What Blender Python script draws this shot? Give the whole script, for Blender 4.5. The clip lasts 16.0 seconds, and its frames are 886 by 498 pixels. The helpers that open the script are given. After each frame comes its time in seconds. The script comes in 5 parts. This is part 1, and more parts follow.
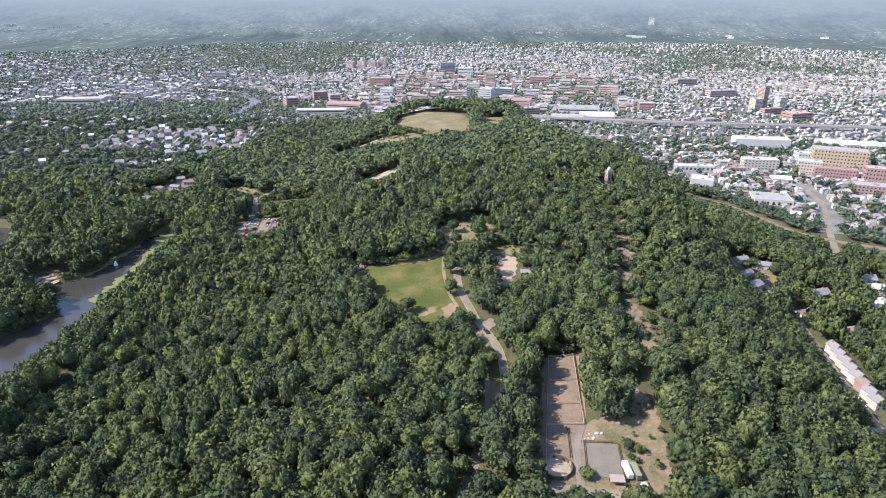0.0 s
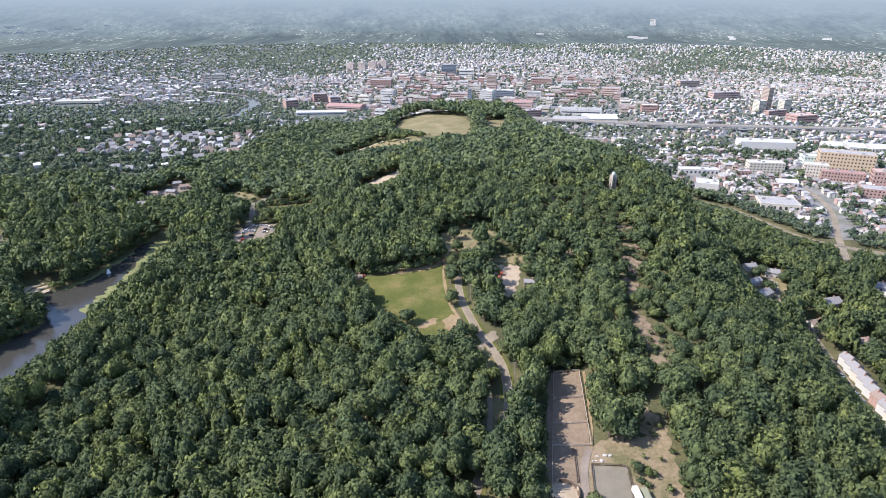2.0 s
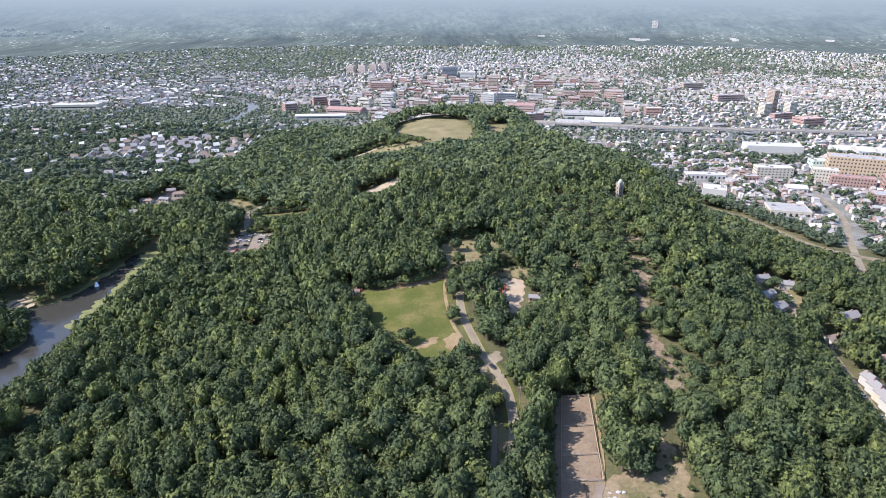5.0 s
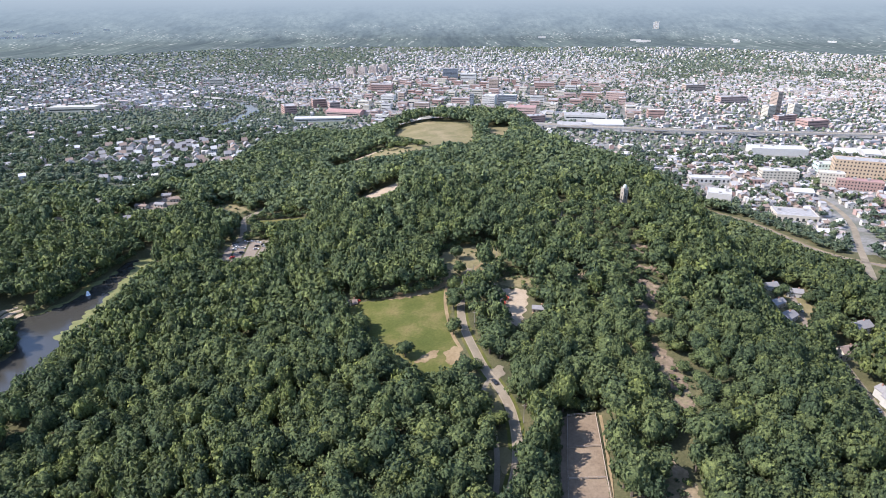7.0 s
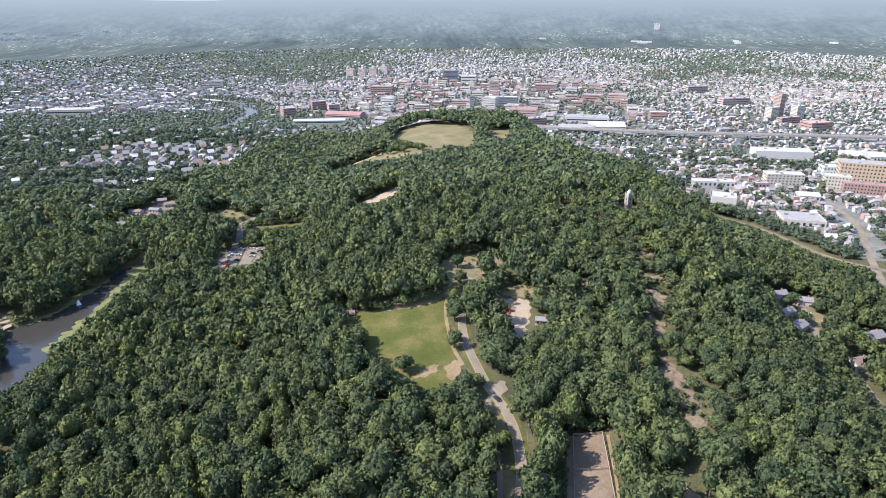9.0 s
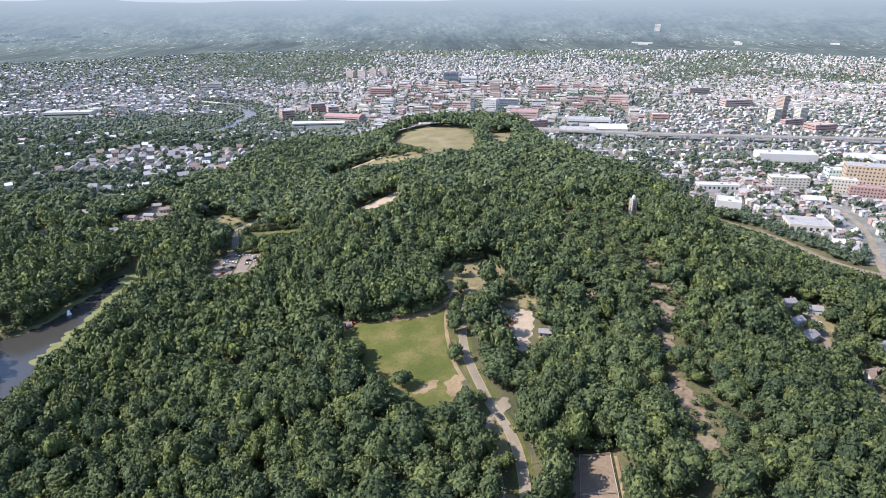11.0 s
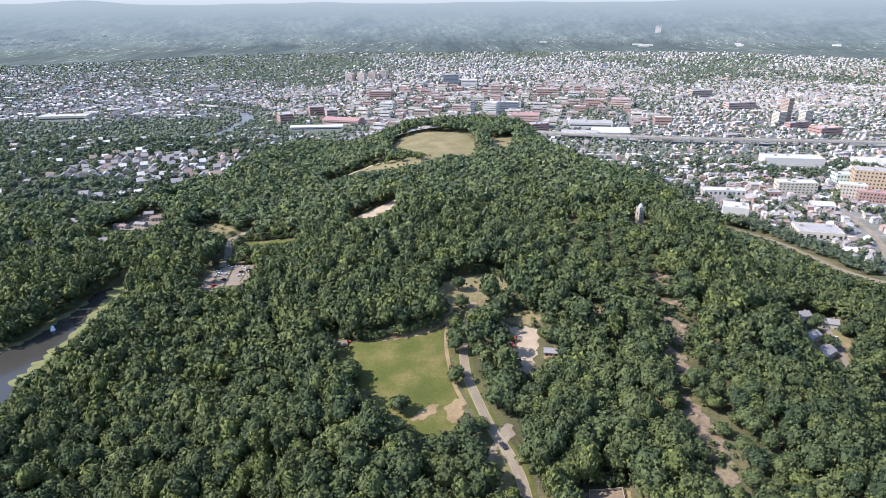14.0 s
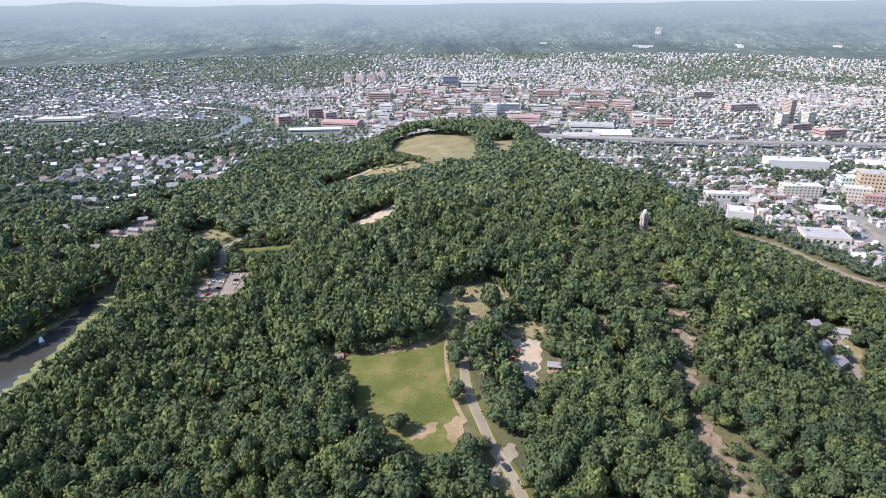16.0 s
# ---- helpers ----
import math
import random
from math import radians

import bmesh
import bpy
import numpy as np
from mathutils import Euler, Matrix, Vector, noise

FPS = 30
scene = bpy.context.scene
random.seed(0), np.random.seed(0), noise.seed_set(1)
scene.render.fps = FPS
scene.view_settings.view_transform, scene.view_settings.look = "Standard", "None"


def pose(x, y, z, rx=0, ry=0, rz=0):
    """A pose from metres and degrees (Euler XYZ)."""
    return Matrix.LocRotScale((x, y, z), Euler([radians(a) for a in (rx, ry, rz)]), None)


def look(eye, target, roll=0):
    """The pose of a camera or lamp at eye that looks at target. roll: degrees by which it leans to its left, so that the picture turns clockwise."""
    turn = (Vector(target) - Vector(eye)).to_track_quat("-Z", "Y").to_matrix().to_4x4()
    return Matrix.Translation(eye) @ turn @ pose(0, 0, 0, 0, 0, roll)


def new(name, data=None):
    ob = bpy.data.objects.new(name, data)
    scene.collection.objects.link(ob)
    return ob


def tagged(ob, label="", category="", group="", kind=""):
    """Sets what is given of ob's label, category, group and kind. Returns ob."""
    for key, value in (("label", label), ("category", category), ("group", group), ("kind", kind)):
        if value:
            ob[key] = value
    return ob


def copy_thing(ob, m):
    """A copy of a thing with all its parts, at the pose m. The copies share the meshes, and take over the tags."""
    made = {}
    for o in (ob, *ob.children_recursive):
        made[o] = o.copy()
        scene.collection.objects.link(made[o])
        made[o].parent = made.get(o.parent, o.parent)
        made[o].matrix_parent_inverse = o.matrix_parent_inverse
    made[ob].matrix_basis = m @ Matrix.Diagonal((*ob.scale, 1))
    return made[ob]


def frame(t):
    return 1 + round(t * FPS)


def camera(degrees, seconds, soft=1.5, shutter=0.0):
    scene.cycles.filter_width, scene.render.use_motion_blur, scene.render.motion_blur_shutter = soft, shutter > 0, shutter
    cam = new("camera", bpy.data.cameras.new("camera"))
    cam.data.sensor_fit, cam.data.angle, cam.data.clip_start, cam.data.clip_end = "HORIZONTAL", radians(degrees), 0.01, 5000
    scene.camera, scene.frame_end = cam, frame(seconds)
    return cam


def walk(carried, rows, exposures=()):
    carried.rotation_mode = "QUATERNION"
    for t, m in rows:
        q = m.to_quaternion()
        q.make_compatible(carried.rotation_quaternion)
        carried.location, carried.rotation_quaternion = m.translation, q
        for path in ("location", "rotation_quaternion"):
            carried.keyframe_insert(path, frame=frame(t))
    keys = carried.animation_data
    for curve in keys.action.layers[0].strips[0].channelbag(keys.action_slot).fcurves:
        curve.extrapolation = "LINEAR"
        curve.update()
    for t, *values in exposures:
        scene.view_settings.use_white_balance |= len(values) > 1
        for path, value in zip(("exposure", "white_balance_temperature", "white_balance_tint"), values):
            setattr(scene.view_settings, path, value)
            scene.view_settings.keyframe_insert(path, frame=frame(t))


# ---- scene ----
EYE = 170.0
cam = camera(73.0, 16.0, soft=0.64)


def flight(t):
    """The drone's pose: level flight at 6.2 m/s, its gimbal rising slightly."""
    k = t / 16
    pitch, yaw, roll = -22.97 + 0.85 * k + 0.04 * k * k, 0.89 * k - 0.48 * k * k, 0.52 * k
    return pose(0.98 * k, 6.2 * t - 3.89 * k * (k - 1), EYE, 0, 0, yaw) @ pose(0, 0, 0, 90 + pitch) @ pose(0, 0, 0, 0, 0, -roll)


walk(cam, [(0.5 * i, flight(0.5 * i)) for i in range(33)], [(0, 1.25, 6150, 16.5), (16, 1.25, 6150, 16.5)])

# ---- light ----
SUN_ELEVATION, SUN_AZIMUTH = 44.0, 259.0  # degrees; azimuth clockwise from +y
world = bpy.data.worlds.new("sky")
scene.world = world
world.use_nodes = True
wn = world.node_tree.nodes
sky = wn.new("ShaderNodeTexSky")
sky.sky_type, sky.sun_disc = "NISHITA", False
sky.sun_elevation, sky.sun_rotation = radians(SUN_ELEVATION), radians(SUN_AZIMUTH)
sky.air_density, sky.dust_density, sky.altitude = 1.0, 0.5, 100
wn["Background"].inputs["Strength"].default_value = 0.15
hazy = wn.new("ShaderNodeMix")
hazy.data_type, hazy.blend_type = "RGBA", "MULTIPLY"
hazy.inputs[0].default_value, hazy.inputs[7].default_value = 1.0, (0.97, 0.99, 1.03, 1)
world.node_tree.links.new(sky.outputs[0], hazy.inputs[6])
world.node_tree.links.new(hazy.outputs[2], wn["Background"].inputs[0])
sun = new("sun", bpy.data.lights.new("sun", "SUN"))
sun.data.energy, sun.data.angle, sun.data.color = 4.0, radians(0.6), (1.0, 0.95, 0.87)
a, e = radians(SUN_AZIMUTH), radians(SUN_ELEVATION)
sun.matrix_world = look((math.sin(a) * math.cos(e) * 900, math.cos(a) * math.cos(e) * 900, math.sin(e) * 900), (0, 0, 0))


# ---- materials ----
def shader(name, rough=0.85, spec=0.3):
    m = bpy.data.materials.new(name)
    m.use_nodes = True
    nodes, links = m.node_tree.nodes, m.node_tree.links
    bsdf = nodes["Principled BSDF"]
    bsdf.inputs["Roughness"].default_value = rough
    bsdf.inputs["Specular IOR Level"].default_value = spec
    return m, nodes, links, bsdf


def ramp(nodes, links, source, stops):
    r = nodes.new("ShaderNodeValToRGB")
    while len(r.color_ramp.elements) < len(stops):
        r.color_ramp.elements.new(0.5)
    for el, (at, col) in zip(r.color_ramp.elements, stops):
        el.position, el.color = at, (*col, 1)
    links.new(source, r.inputs[0])
    return r.outputs[0]


def grain(nodes, links, scale, detail=6.0, rough=0.6):
    geo = nodes.new("ShaderNodeNewGeometry")
    n = nodes.new("ShaderNodeTexNoise")
    n.inputs["Scale"].default_value, n.inputs["Detail"].default_value, n.inputs["Roughness"].default_value = scale, detail, rough
    links.new(geo.outputs["Position"], n.inputs["Vector"])
    return n.outputs["Fac"]


def mixed(nodes, links, fac, c1, c2, mode="MIX"):
    m = nodes.new("ShaderNodeMix")
    m.data_type, m.blend_type = "RGBA", mode
    for slot, v in ((0, fac), (6, c1), (7, c2)):
        if isinstance(v, (int, float)):
            m.inputs[slot].default_value = v
        elif isinstance(v, tuple):
            m.inputs[slot].default_value = (*v, 1)
        else:
            links.new(v, m.inputs[slot])
    return m.outputs[2]


def ground_mat(name, stops, wide, fine_scale, fine=0.5, rough=0.95, bump=0.0):
    """Mottled ground: a wide noise picks the colour, a fine one breaks it up."""
    m, nodes, links, b = shader(name, rough, 0.15)
    col = ramp(nodes, links, grain(nodes, links, wide, 5), stops)
    f = ramp(nodes, links, grain(nodes, links, fine_scale, 8, 0.75), [(0.3, (1 - fine,) * 3), (0.7, (1 + fine * 0.5,) * 3)])
    links.new(mixed(nodes, links, 1.0, col, f, "MULTIPLY"), b.inputs["Base Color"])
    if bump:
        bp = nodes.new("ShaderNodeBump")
        bp.inputs["Distance"].default_value, bp.inputs["Strength"].default_value = bump, 0.8
        links.new(grain(nodes, links, fine_scale, 8, 0.7), bp.inputs["Height"])
        links.new(bp.outputs[0], b.inputs["Normal"])
    return m


def plain(name, col, rough=0.7, vary=0.12, scale=0.6, metal=0.0, spec=0.3):
    m, nodes, links, b = shader(name, rough, spec)
    b.inputs["Metallic"].default_value = metal
    lo, hi = tuple(c * (1 - vary) for c in col), tuple(min(1, c * (1 + vary)) for c in col)
    links.new(ramp(nodes, links, grain(nodes, links, scale, 6, 0.7), [(0.3, lo), (0.7, hi)]), b.inputs["Base Color"])
    return m


def per_island(name, stops, rough=0.8, scale=0.35, dirt=0.18, step=True):
    """One colour for each separate piece, picked at random, with streaks of dirt."""
    m, nodes, links, b = shader(name, rough, 0.25)
    geo = nodes.new("ShaderNodeNewGeometry")
    col = ramp(nodes, links, geo.outputs["Random Per Island"], stops)
    if step:
        nodes[-1].color_ramp.interpolation = "CONSTANT"
    d = ramp(nodes, links, grain(nodes, links, scale, 7, 0.7), [(0.3, (1 - dirt,) * 3), (0.7, (1.05,) * 3)])
    links.new(mixed(nodes, links, 1.0, col, d, "MULTIPLY"), b.inputs["Base Color"])
    return m


def leaf_mat(name, dark, mid, light):
    """Foliage: each leaf clump has its own green, each tree its own tint, with light coming through."""
    m, nodes, links, b = shader(name, 0.7, 0.10)
    geo, info, tint = nodes.new("ShaderNodeNewGeometry"), nodes.new("ShaderNodeObjectInfo"), nodes.new("ShaderNodeAttribute")
    tint.attribute_name = "tint"
    add = nodes.new("ShaderNodeMath")
    add.operation = "ADD"
    links.new(tint.outputs["Fac"], add.inputs[0])
    links.new(info.outputs["Random"], add.inputs[1])
    frac = nodes.new("ShaderNodeMath")
    frac.operation = "FRACT"
    links.new(add.outputs[0], frac.inputs[0])
    clump = ramp(nodes, links, geo.outputs["Random Per Island"], [(0.0, dark), (0.55, mid), (1.0, light)])
    tree = ramp(nodes, links, frac.outputs[0], [(0.0, (0.62, 0.70, 0.80)), (0.35, (0.88, 0.92, 0.92)), (0.8, (1.08, 1.06, 0.98)), (1.0, (1.38, 1.3, 1.0))])
    # Noise puts dark cool gaps and bright warm leaf tips, as if lit, into the colour.
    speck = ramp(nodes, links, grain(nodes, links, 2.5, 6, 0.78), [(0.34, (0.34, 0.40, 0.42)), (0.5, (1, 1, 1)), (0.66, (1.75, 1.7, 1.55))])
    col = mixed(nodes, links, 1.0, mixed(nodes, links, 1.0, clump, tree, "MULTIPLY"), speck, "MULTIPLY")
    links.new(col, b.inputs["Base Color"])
    bp = nodes.new("ShaderNodeBump")
    bp.inputs["Distance"].default_value, bp.inputs["Strength"].default_value = 0.6, 1.0
    links.new(grain(nodes, links, 2.2, 6, 0.75), bp.inputs["Height"])
    links.new(bp.outputs[0], b.inputs["Normal"])
    t = nodes.new("ShaderNodeBsdfTranslucent")
    links.new(mixed(nodes, links, 1.0, col, (1.25, 1.4, 0.65), "MULTIPLY"), t.inputs["Color"])
    mx = nodes.new("ShaderNodeMixShader")
    mx.inputs[0].default_value = 0.08
    links.new(b.outputs[0], mx.inputs[1])
    links.new(t.outputs[0], mx.inputs[2])
    links.new(mx.outputs[0], nodes["Material Output"].inputs["Surface"])
    return m


LEAF = leaf_mat("oak_leaves", (0.046, 0.061, 0.031), (0.083, 0.104, 0.046), (0.127, 0.153, 0.062))
# Town foliage made paler and greyer: haze over the town put into the green.
HAZED_TOWN_LEAF = leaf_mat("hazed_street_tree_leaves", (0.085, 0.105, 0.078), (0.105, 0.126, 0.092), (0.125, 0.145, 0.105))
# Bluer than the oak leaves: some distance haze is put into this green.
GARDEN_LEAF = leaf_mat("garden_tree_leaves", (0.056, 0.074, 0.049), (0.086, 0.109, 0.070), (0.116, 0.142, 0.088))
# Oak foliage lifted paler and bluer, with the valley's haze put into its colour.
HAZED_WOOD_LEAF = leaf_mat("hazed_wood_leaves", (0.055, 0.073, 0.041), (0.092, 0.115, 0.060), (0.134, 0.161, 0.079))
BARK = plain("bark", (0.11, 0.085, 0.065), 0.95, 0.3, 3)
LITTER = ground_mat("leaf_litter", [(0.3, (0.06, 0.062, 0.03)), (0.55, (0.10, 0.095, 0.046)), (0.75, (0.16, 0.135, 0.075))], 0.05, 0.9)
TOWN_GROUND = ground_mat("town_ground", [(0.3, (0.12, 0.125, 0.09)), (0.5, (0.17, 0.165, 0.145)), (0.65, (0.25, 0.24, 0.225)), (0.8, (0.33, 0.32, 0.305))], 0.035, 0.4)
SUBURB_GROUND = ground_mat("suburb_gardens", [(0.3, (0.075, 0.090, 0.055)), (0.52, (0.105, 0.118, 0.08)), (0.68, (0.17, 0.165, 0.14)), (0.8, (0.24, 0.23, 0.215))], 0.02, 0.3)
LAWN = ground_mat("mown_field", [(0.3, (0.063, 0.075, 0.017)), (0.5, (0.090, 0.095, 0.025)), (0.70, (0.158, 0.128, 0.050))], 0.06, 0.8, 0.3)
DRY = ground_mat("dry_meadow", [(0.3, (0.128, 0.115, 0.051)), (0.55, (0.187, 0.157, 0.081)), (0.75, (0.264, 0.204, 0.119))], 0.05, 0.5, 0.3)
DIRT = ground_mat("bare_dirt", [(0.3, (0.181, 0.129, 0.069)), (0.5, (0.237, 0.172, 0.095)), (0.75, (0.292, 0.219, 0.129))], 0.12, 0.9, 0.3)
SAND = ground_mat("pale_gravel", [(0.3, (0.265, 0.208, 0.142)), (0.6, (0.335, 0.268, 0.190))], 0.15, 1.2, 0.25)
TARMAC = ground_mat("bleached_tarmac", [(0.3, (0.160, 0.128, 0.100)), (0.6, (0.216, 0.176, 0.140))], 0.12, 1.0, 0.25, 0.9)
PADDOCK_EARTH = ground_mat("paddock_earth", [(0.3, (0.150, 0.110, 0.074)), (0.6, (0.205, 0.154, 0.106))], 0.12, 0.8, 0.3)
YARD_EARTH = ground_mat("yard_earth", [(0.32, (0.113, 0.106, 0.050)), (0.48, (0.181, 0.144, 0.083)), (0.68, (0.249, 0.189, 0.125))], 0.11, 0.7, 0.4)
ROCK = ground_mat("ledge_rock", [(0.3, (0.128, 0.102, 0.064)), (0.5, (0.196, 0.145, 0.102)), (0.7, (0.153, 0.136, 0.072))], 0.15, 0.7, 0.5)
ASPHALT = ground_mat("worn_asphalt", [(0.3, (0.155, 0.130, 0.096)), (0.5, (0.204, 0.170, 0.122)), (0.7, (0.264, 0.219, 0.155))], 0.08, 1.5, 0.25, 0.9)
CONCRETE = ground_mat("concrete", [(0.3, (0.323, 0.306, 0.281)), (0.7, (0.425, 0.408, 0.374))], 0.1, 1.0, 0.25, 0.85)
WATER, wnodes, wlinks, wb = shader("lake_water", 0.14, 0.28)
wb.inputs["Base Color"].default_value = (0.042, 0.040, 0.034, 1)
wbump = wnodes.new("ShaderNodeBump")
wbump.inputs["Strength"].default_value, wbump.inputs["Distance"].default_value = 0.25, 0.2
wlinks.new(grain(wnodes, wlinks, 0.6, 4), wbump.inputs["Height"])
wlinks.new(wbump.outputs[0], wb.inputs["Normal"])
ALGAE = ground_mat("pond_weed", [(0.3, (0.12, 0.13, 0.05)), (0.6, (0.18, 0.18, 0.075))], 0.2, 1.0, 0.3)


# ---- building helpers ----
def thing(name, label, category, group="", kind="", at=None):
    ob = new(name)
    if at is not None:
        ob.matrix_world = at
    return tagged(ob, label, category, group, kind)


def mesh_from(name, verts, faces, mats, index=None, smooth=False):
    """A mesh from arrays: triangles (n,3) or quads (n,4)."""
    verts, faces = np.asarray(verts, np.float32), np.asarray(faces, np.int32)
    me = bpy.data.meshes.new(name)
    n, k = faces.shape
    me.vertices.add(len(verts))
    me.vertices.foreach_set("co", verts.ravel())
    me.loops.add(n * k)
    me.loops.foreach_set("vertex_index", faces.ravel())
    me.polygons.add(n)
    me.polygons.foreach_set("loop_start", np.arange(n, dtype=np.int32) * k)
    for m in mats:
        me.materials.append(m)
    if index is not None:
        me.polygons.foreach_set("material_index", np.asarray(index, np.int32))
    me.update(calc_edges=True)
    me.polygons.foreach_set("use_smooth", np.full(n, smooth))
    me.validate()
    return me


def part(name, bm, material, parent, label=""):
    me = bpy.data.meshes.new(name)
    bm.to_mesh(me)
    bm.free()
    me.materials.append(material)
    ob = new(name, me)
    ob.parent = parent
    return tagged(ob, label)


def ss(a, b, v):
    t = np.clip((v - a) / (b - a), 0.0, 1.0)
    return t * t * (3 - 2 * t)


def ground_z(x, y):
    """Height of the land: a wooded ridge with a cliff to the east, a lake valley to the west, the town beyond."""
    x, y = np.asarray(x, float), np.asarray(y, float)
    z = np.interp(y, [150, 230, 300, 330, 380, 600, 780, 860], [-7, -6, -4, -2, 4, 7, 6, 7])
    z = z - 26 * ss(-20, -170, x)
    z = z + 9 * np.exp(-((x - 120) / 45) ** 2) * ss(180, 260, y) * (1 - ss(480, 600, y))
    edge = np.interp(y, [150, 300, 450, 520, 615, 660, 711, 767, 815, 880, 950], [150, 150, 165, 185, 180, 172, 145, 120, 107, 98, 90])
    foot = np.interp(y, [150, 330, 450, 565, 776, 1000], [-50, -47, -41, -50, -62, -64])
    e = ss(0, 95, x - edge)
    z = z * (1 - e) + foot * e
    brow = np.interp(x, [-600, -400, -300, -230, -100, 0, 60, 150, 250], [960, 960, 940, 890, 900, 940, 945, 890, 810])
    n = ss(0, 230, y - brow)
    z = z * (1 - n) - 62 * n
    far = np.hypot(x, y)
    z = z + 8 * np.sin(x / 310 + 1.0) * np.sin(y / 270) * ss(1500, 2600, far)
    return z - 40 * ss(4000, 4400, far)


def inside(poly, x, y):
    """Which of the points lie in the polygon."""
    poly, hit_ = np.asarray(poly, float), np.zeros(np.shape(x), bool)
    for (x1, y1), (x2, y2) in zip(poly, np.roll(poly, -1, 0)):
        if y1 != y2:
            hit_ ^= ((y1 > y) != (y2 > y)) & (x < (x2 - x1) * (y - y1) / (y2 - y1) + x1)
    return hit_


def rounded(poly, times=2):
    """Chaikin's corner cutting of a closed outline."""
    p = np.asarray(poly, float)
    for _ in range(times):
        q = np.roll(p, -1, 0)
        p = np.stack([p * 0.75 + q * 0.25, p * 0.25 + q * 0.75], 1).reshape(-1, 2)
    return p


def curve(pts, step=4.0):
    """A smooth open line through the points, evenly spaced."""
    p = np.asarray(pts, float)
    for _ in range(2):
        q = np.stack([p[:-1] * 0.75 + p[1:] * 0.25, p[:-1] * 0.25 + p[1:] * 0.75], 1).reshape(-1, 2)
        p = np.vstack([p[:1], q, p[-1:]])
    d = np.r_[0, np.cumsum(np.hypot(*np.diff(p, axis=0).T))]
    s = np.linspace(0, d[-1], max(2, int(d[-1] / step) + 1))
    return np.stack([np.interp(s, d, p[:, 0]), np.interp(s, d, p[:, 1])], 1)


def off_line(line, x, y):
    """Distance of the points from a line of short steps."""
    best = np.full(np.shape(x), 1e9)
    for (x1, y1), (x2, y2) in zip(line[:-1], line[1:]):
        dx, dy = x2 - x1, y2 - y1
        k = np.clip(((x - x1) * dx + (y - y1) * dy) / (dx * dx + dy * dy + 1e-9), 0, 1)
        best = np.minimum(best, np.hypot(x - x1 - k * dx, y - y1 - k * dy))
    return best


# Plan of the clearings, ways and water (metres; x across, y ahead of the first eye)
FIELD = [(-60, 372), (-48, 368), (-26, 368), (-12, 374), (3, 382), (3, 340), (9, 318), (5, 300), (-7, 297), (-18, 302), (-30, 316), (-44, 331), (-42, 344), (-50, 352), (-62, 360)]
PLAYGROUND = [(32, 379), (37, 378), (51, 378), (49, 360), (45, 350), (43, 338), (36, 342), (33, 360)]
NORTH_GREEN = [(-6, 432), (12, 444), (28, 449), (41, 433), (33, 412), (22, 400), (8, 396), (-3, 401)]
PLAY_GREEN = [(33, 381), (53, 379), (56, 394), (38, 397)]
PADDOCK = [(52, 265), (68, 265), (62, 214), (50, 184), (38, 184), (43, 212)]
YARD = [(56, 213), (66, 216), (76, 220), (83, 234), (91, 238), (97, 222), (95, 206), (93, 190), (88, 172), (40, 170), (38, 180), (50, 184)]
LOT = [(-178, 472), (-184, 518), (-148, 521), (-145, 505), (-146, 482), (-168, 478)]
LOT_GREEN = [(-238, 605), (-218, 619), (-198, 606), (-188, 592), (-203, 588)]
STRIP_GREEN = [(-180, 568), (-150, 571), (-124, 563), (-122, 555), (-150, 560), (-176, 561)]
MEADOW = [(-74, 850), (-58, 900), (-25, 920), (32, 905), (40, 815), (30, 771), (6, 780), (-21, 752), (-45, 815)]
MEADOW_EAST = [(54, 874), (90, 874), (82, 825), (70, 816), (57, 834)]
MEADOW_SOUTH = [(-122, 757), (-90, 778), (-58, 779), (-22, 773), (-24, 738), (-58, 730), (-92, 750)]
BEND = [(-86, 580), (-70, 590), (-54, 604), (-42, 616), (-40, 592), (-61, 569)]
LEDGES = [[(124, 428), (140, 431), (141, 414), (130, 412)], [(117, 394), (133, 393), (132, 384), (118, 385)], [(115, 376), (128, 374), (127, 350), (117, 352)],
          [(108, 352), (119, 347), (119, 324), (110, 326)], [(104, 314), (113, 312), (116, 288), (113, 262), (104, 256), (103, 285)], [(80, 388), (90, 392), (92, 378), (82, 376)]]
LEDGES = [[(sum(q[0] for q in c) / len(c) + 0.78 * (px_ - sum(q[0] for q in c) / len(c)) - 1.0, py_) for px_, py_ in c] for c in LEDGES]
ROAD = curve([(17, 408), (15.5, 402), (13, 390), (10, 372), (9, 357), (10, 340), (14, 325), (20, 302), (27, 286), (31, 268), (31, 242), (26, 222), (17, 203), (12, 190), (7, 172), (0, 150), (-6, 130)])
LANE = curve([(24, 298), (17, 284), (20, 270), (22, 250), (21, 230), (18, 214)])
LANE_GREENS = [[(18, 291), (25, 289), (28, 272), (23, 263), (19, 272)], [(20, 246), (27, 248), (29, 237), (23, 230)]]
APRON = [(20, 300), (30, 307), (30, 298), (25, 290)]
PATH = curve([(5, 398), (0, 378), (0, 360), (2, 344), (4, 332), (9, 318)])
GREEN_PATH = curve([(14, 398), (22, 412), (32, 424), (40, 428)])
PLAY_PATH = curve([(26, 394), (32, 382), (38, 374)])
PADDOCK_PATH = curve([(69.6, 264), (67.6, 245), (65, 225), (62, 212)])
STABLE_LANE = curve([(62, 214), (57.5, 205), (55, 192), (54, 178), (53, 168)])
STABLE_ROAD = curve([(18, 174), (30, 177), (45, 177), (60, 175), (80, 172)])
LOT_ROAD = curve([(-176, 518), (-177, 536), (-186, 560), (-190, 574), (-180, 592), (-176, 606)])
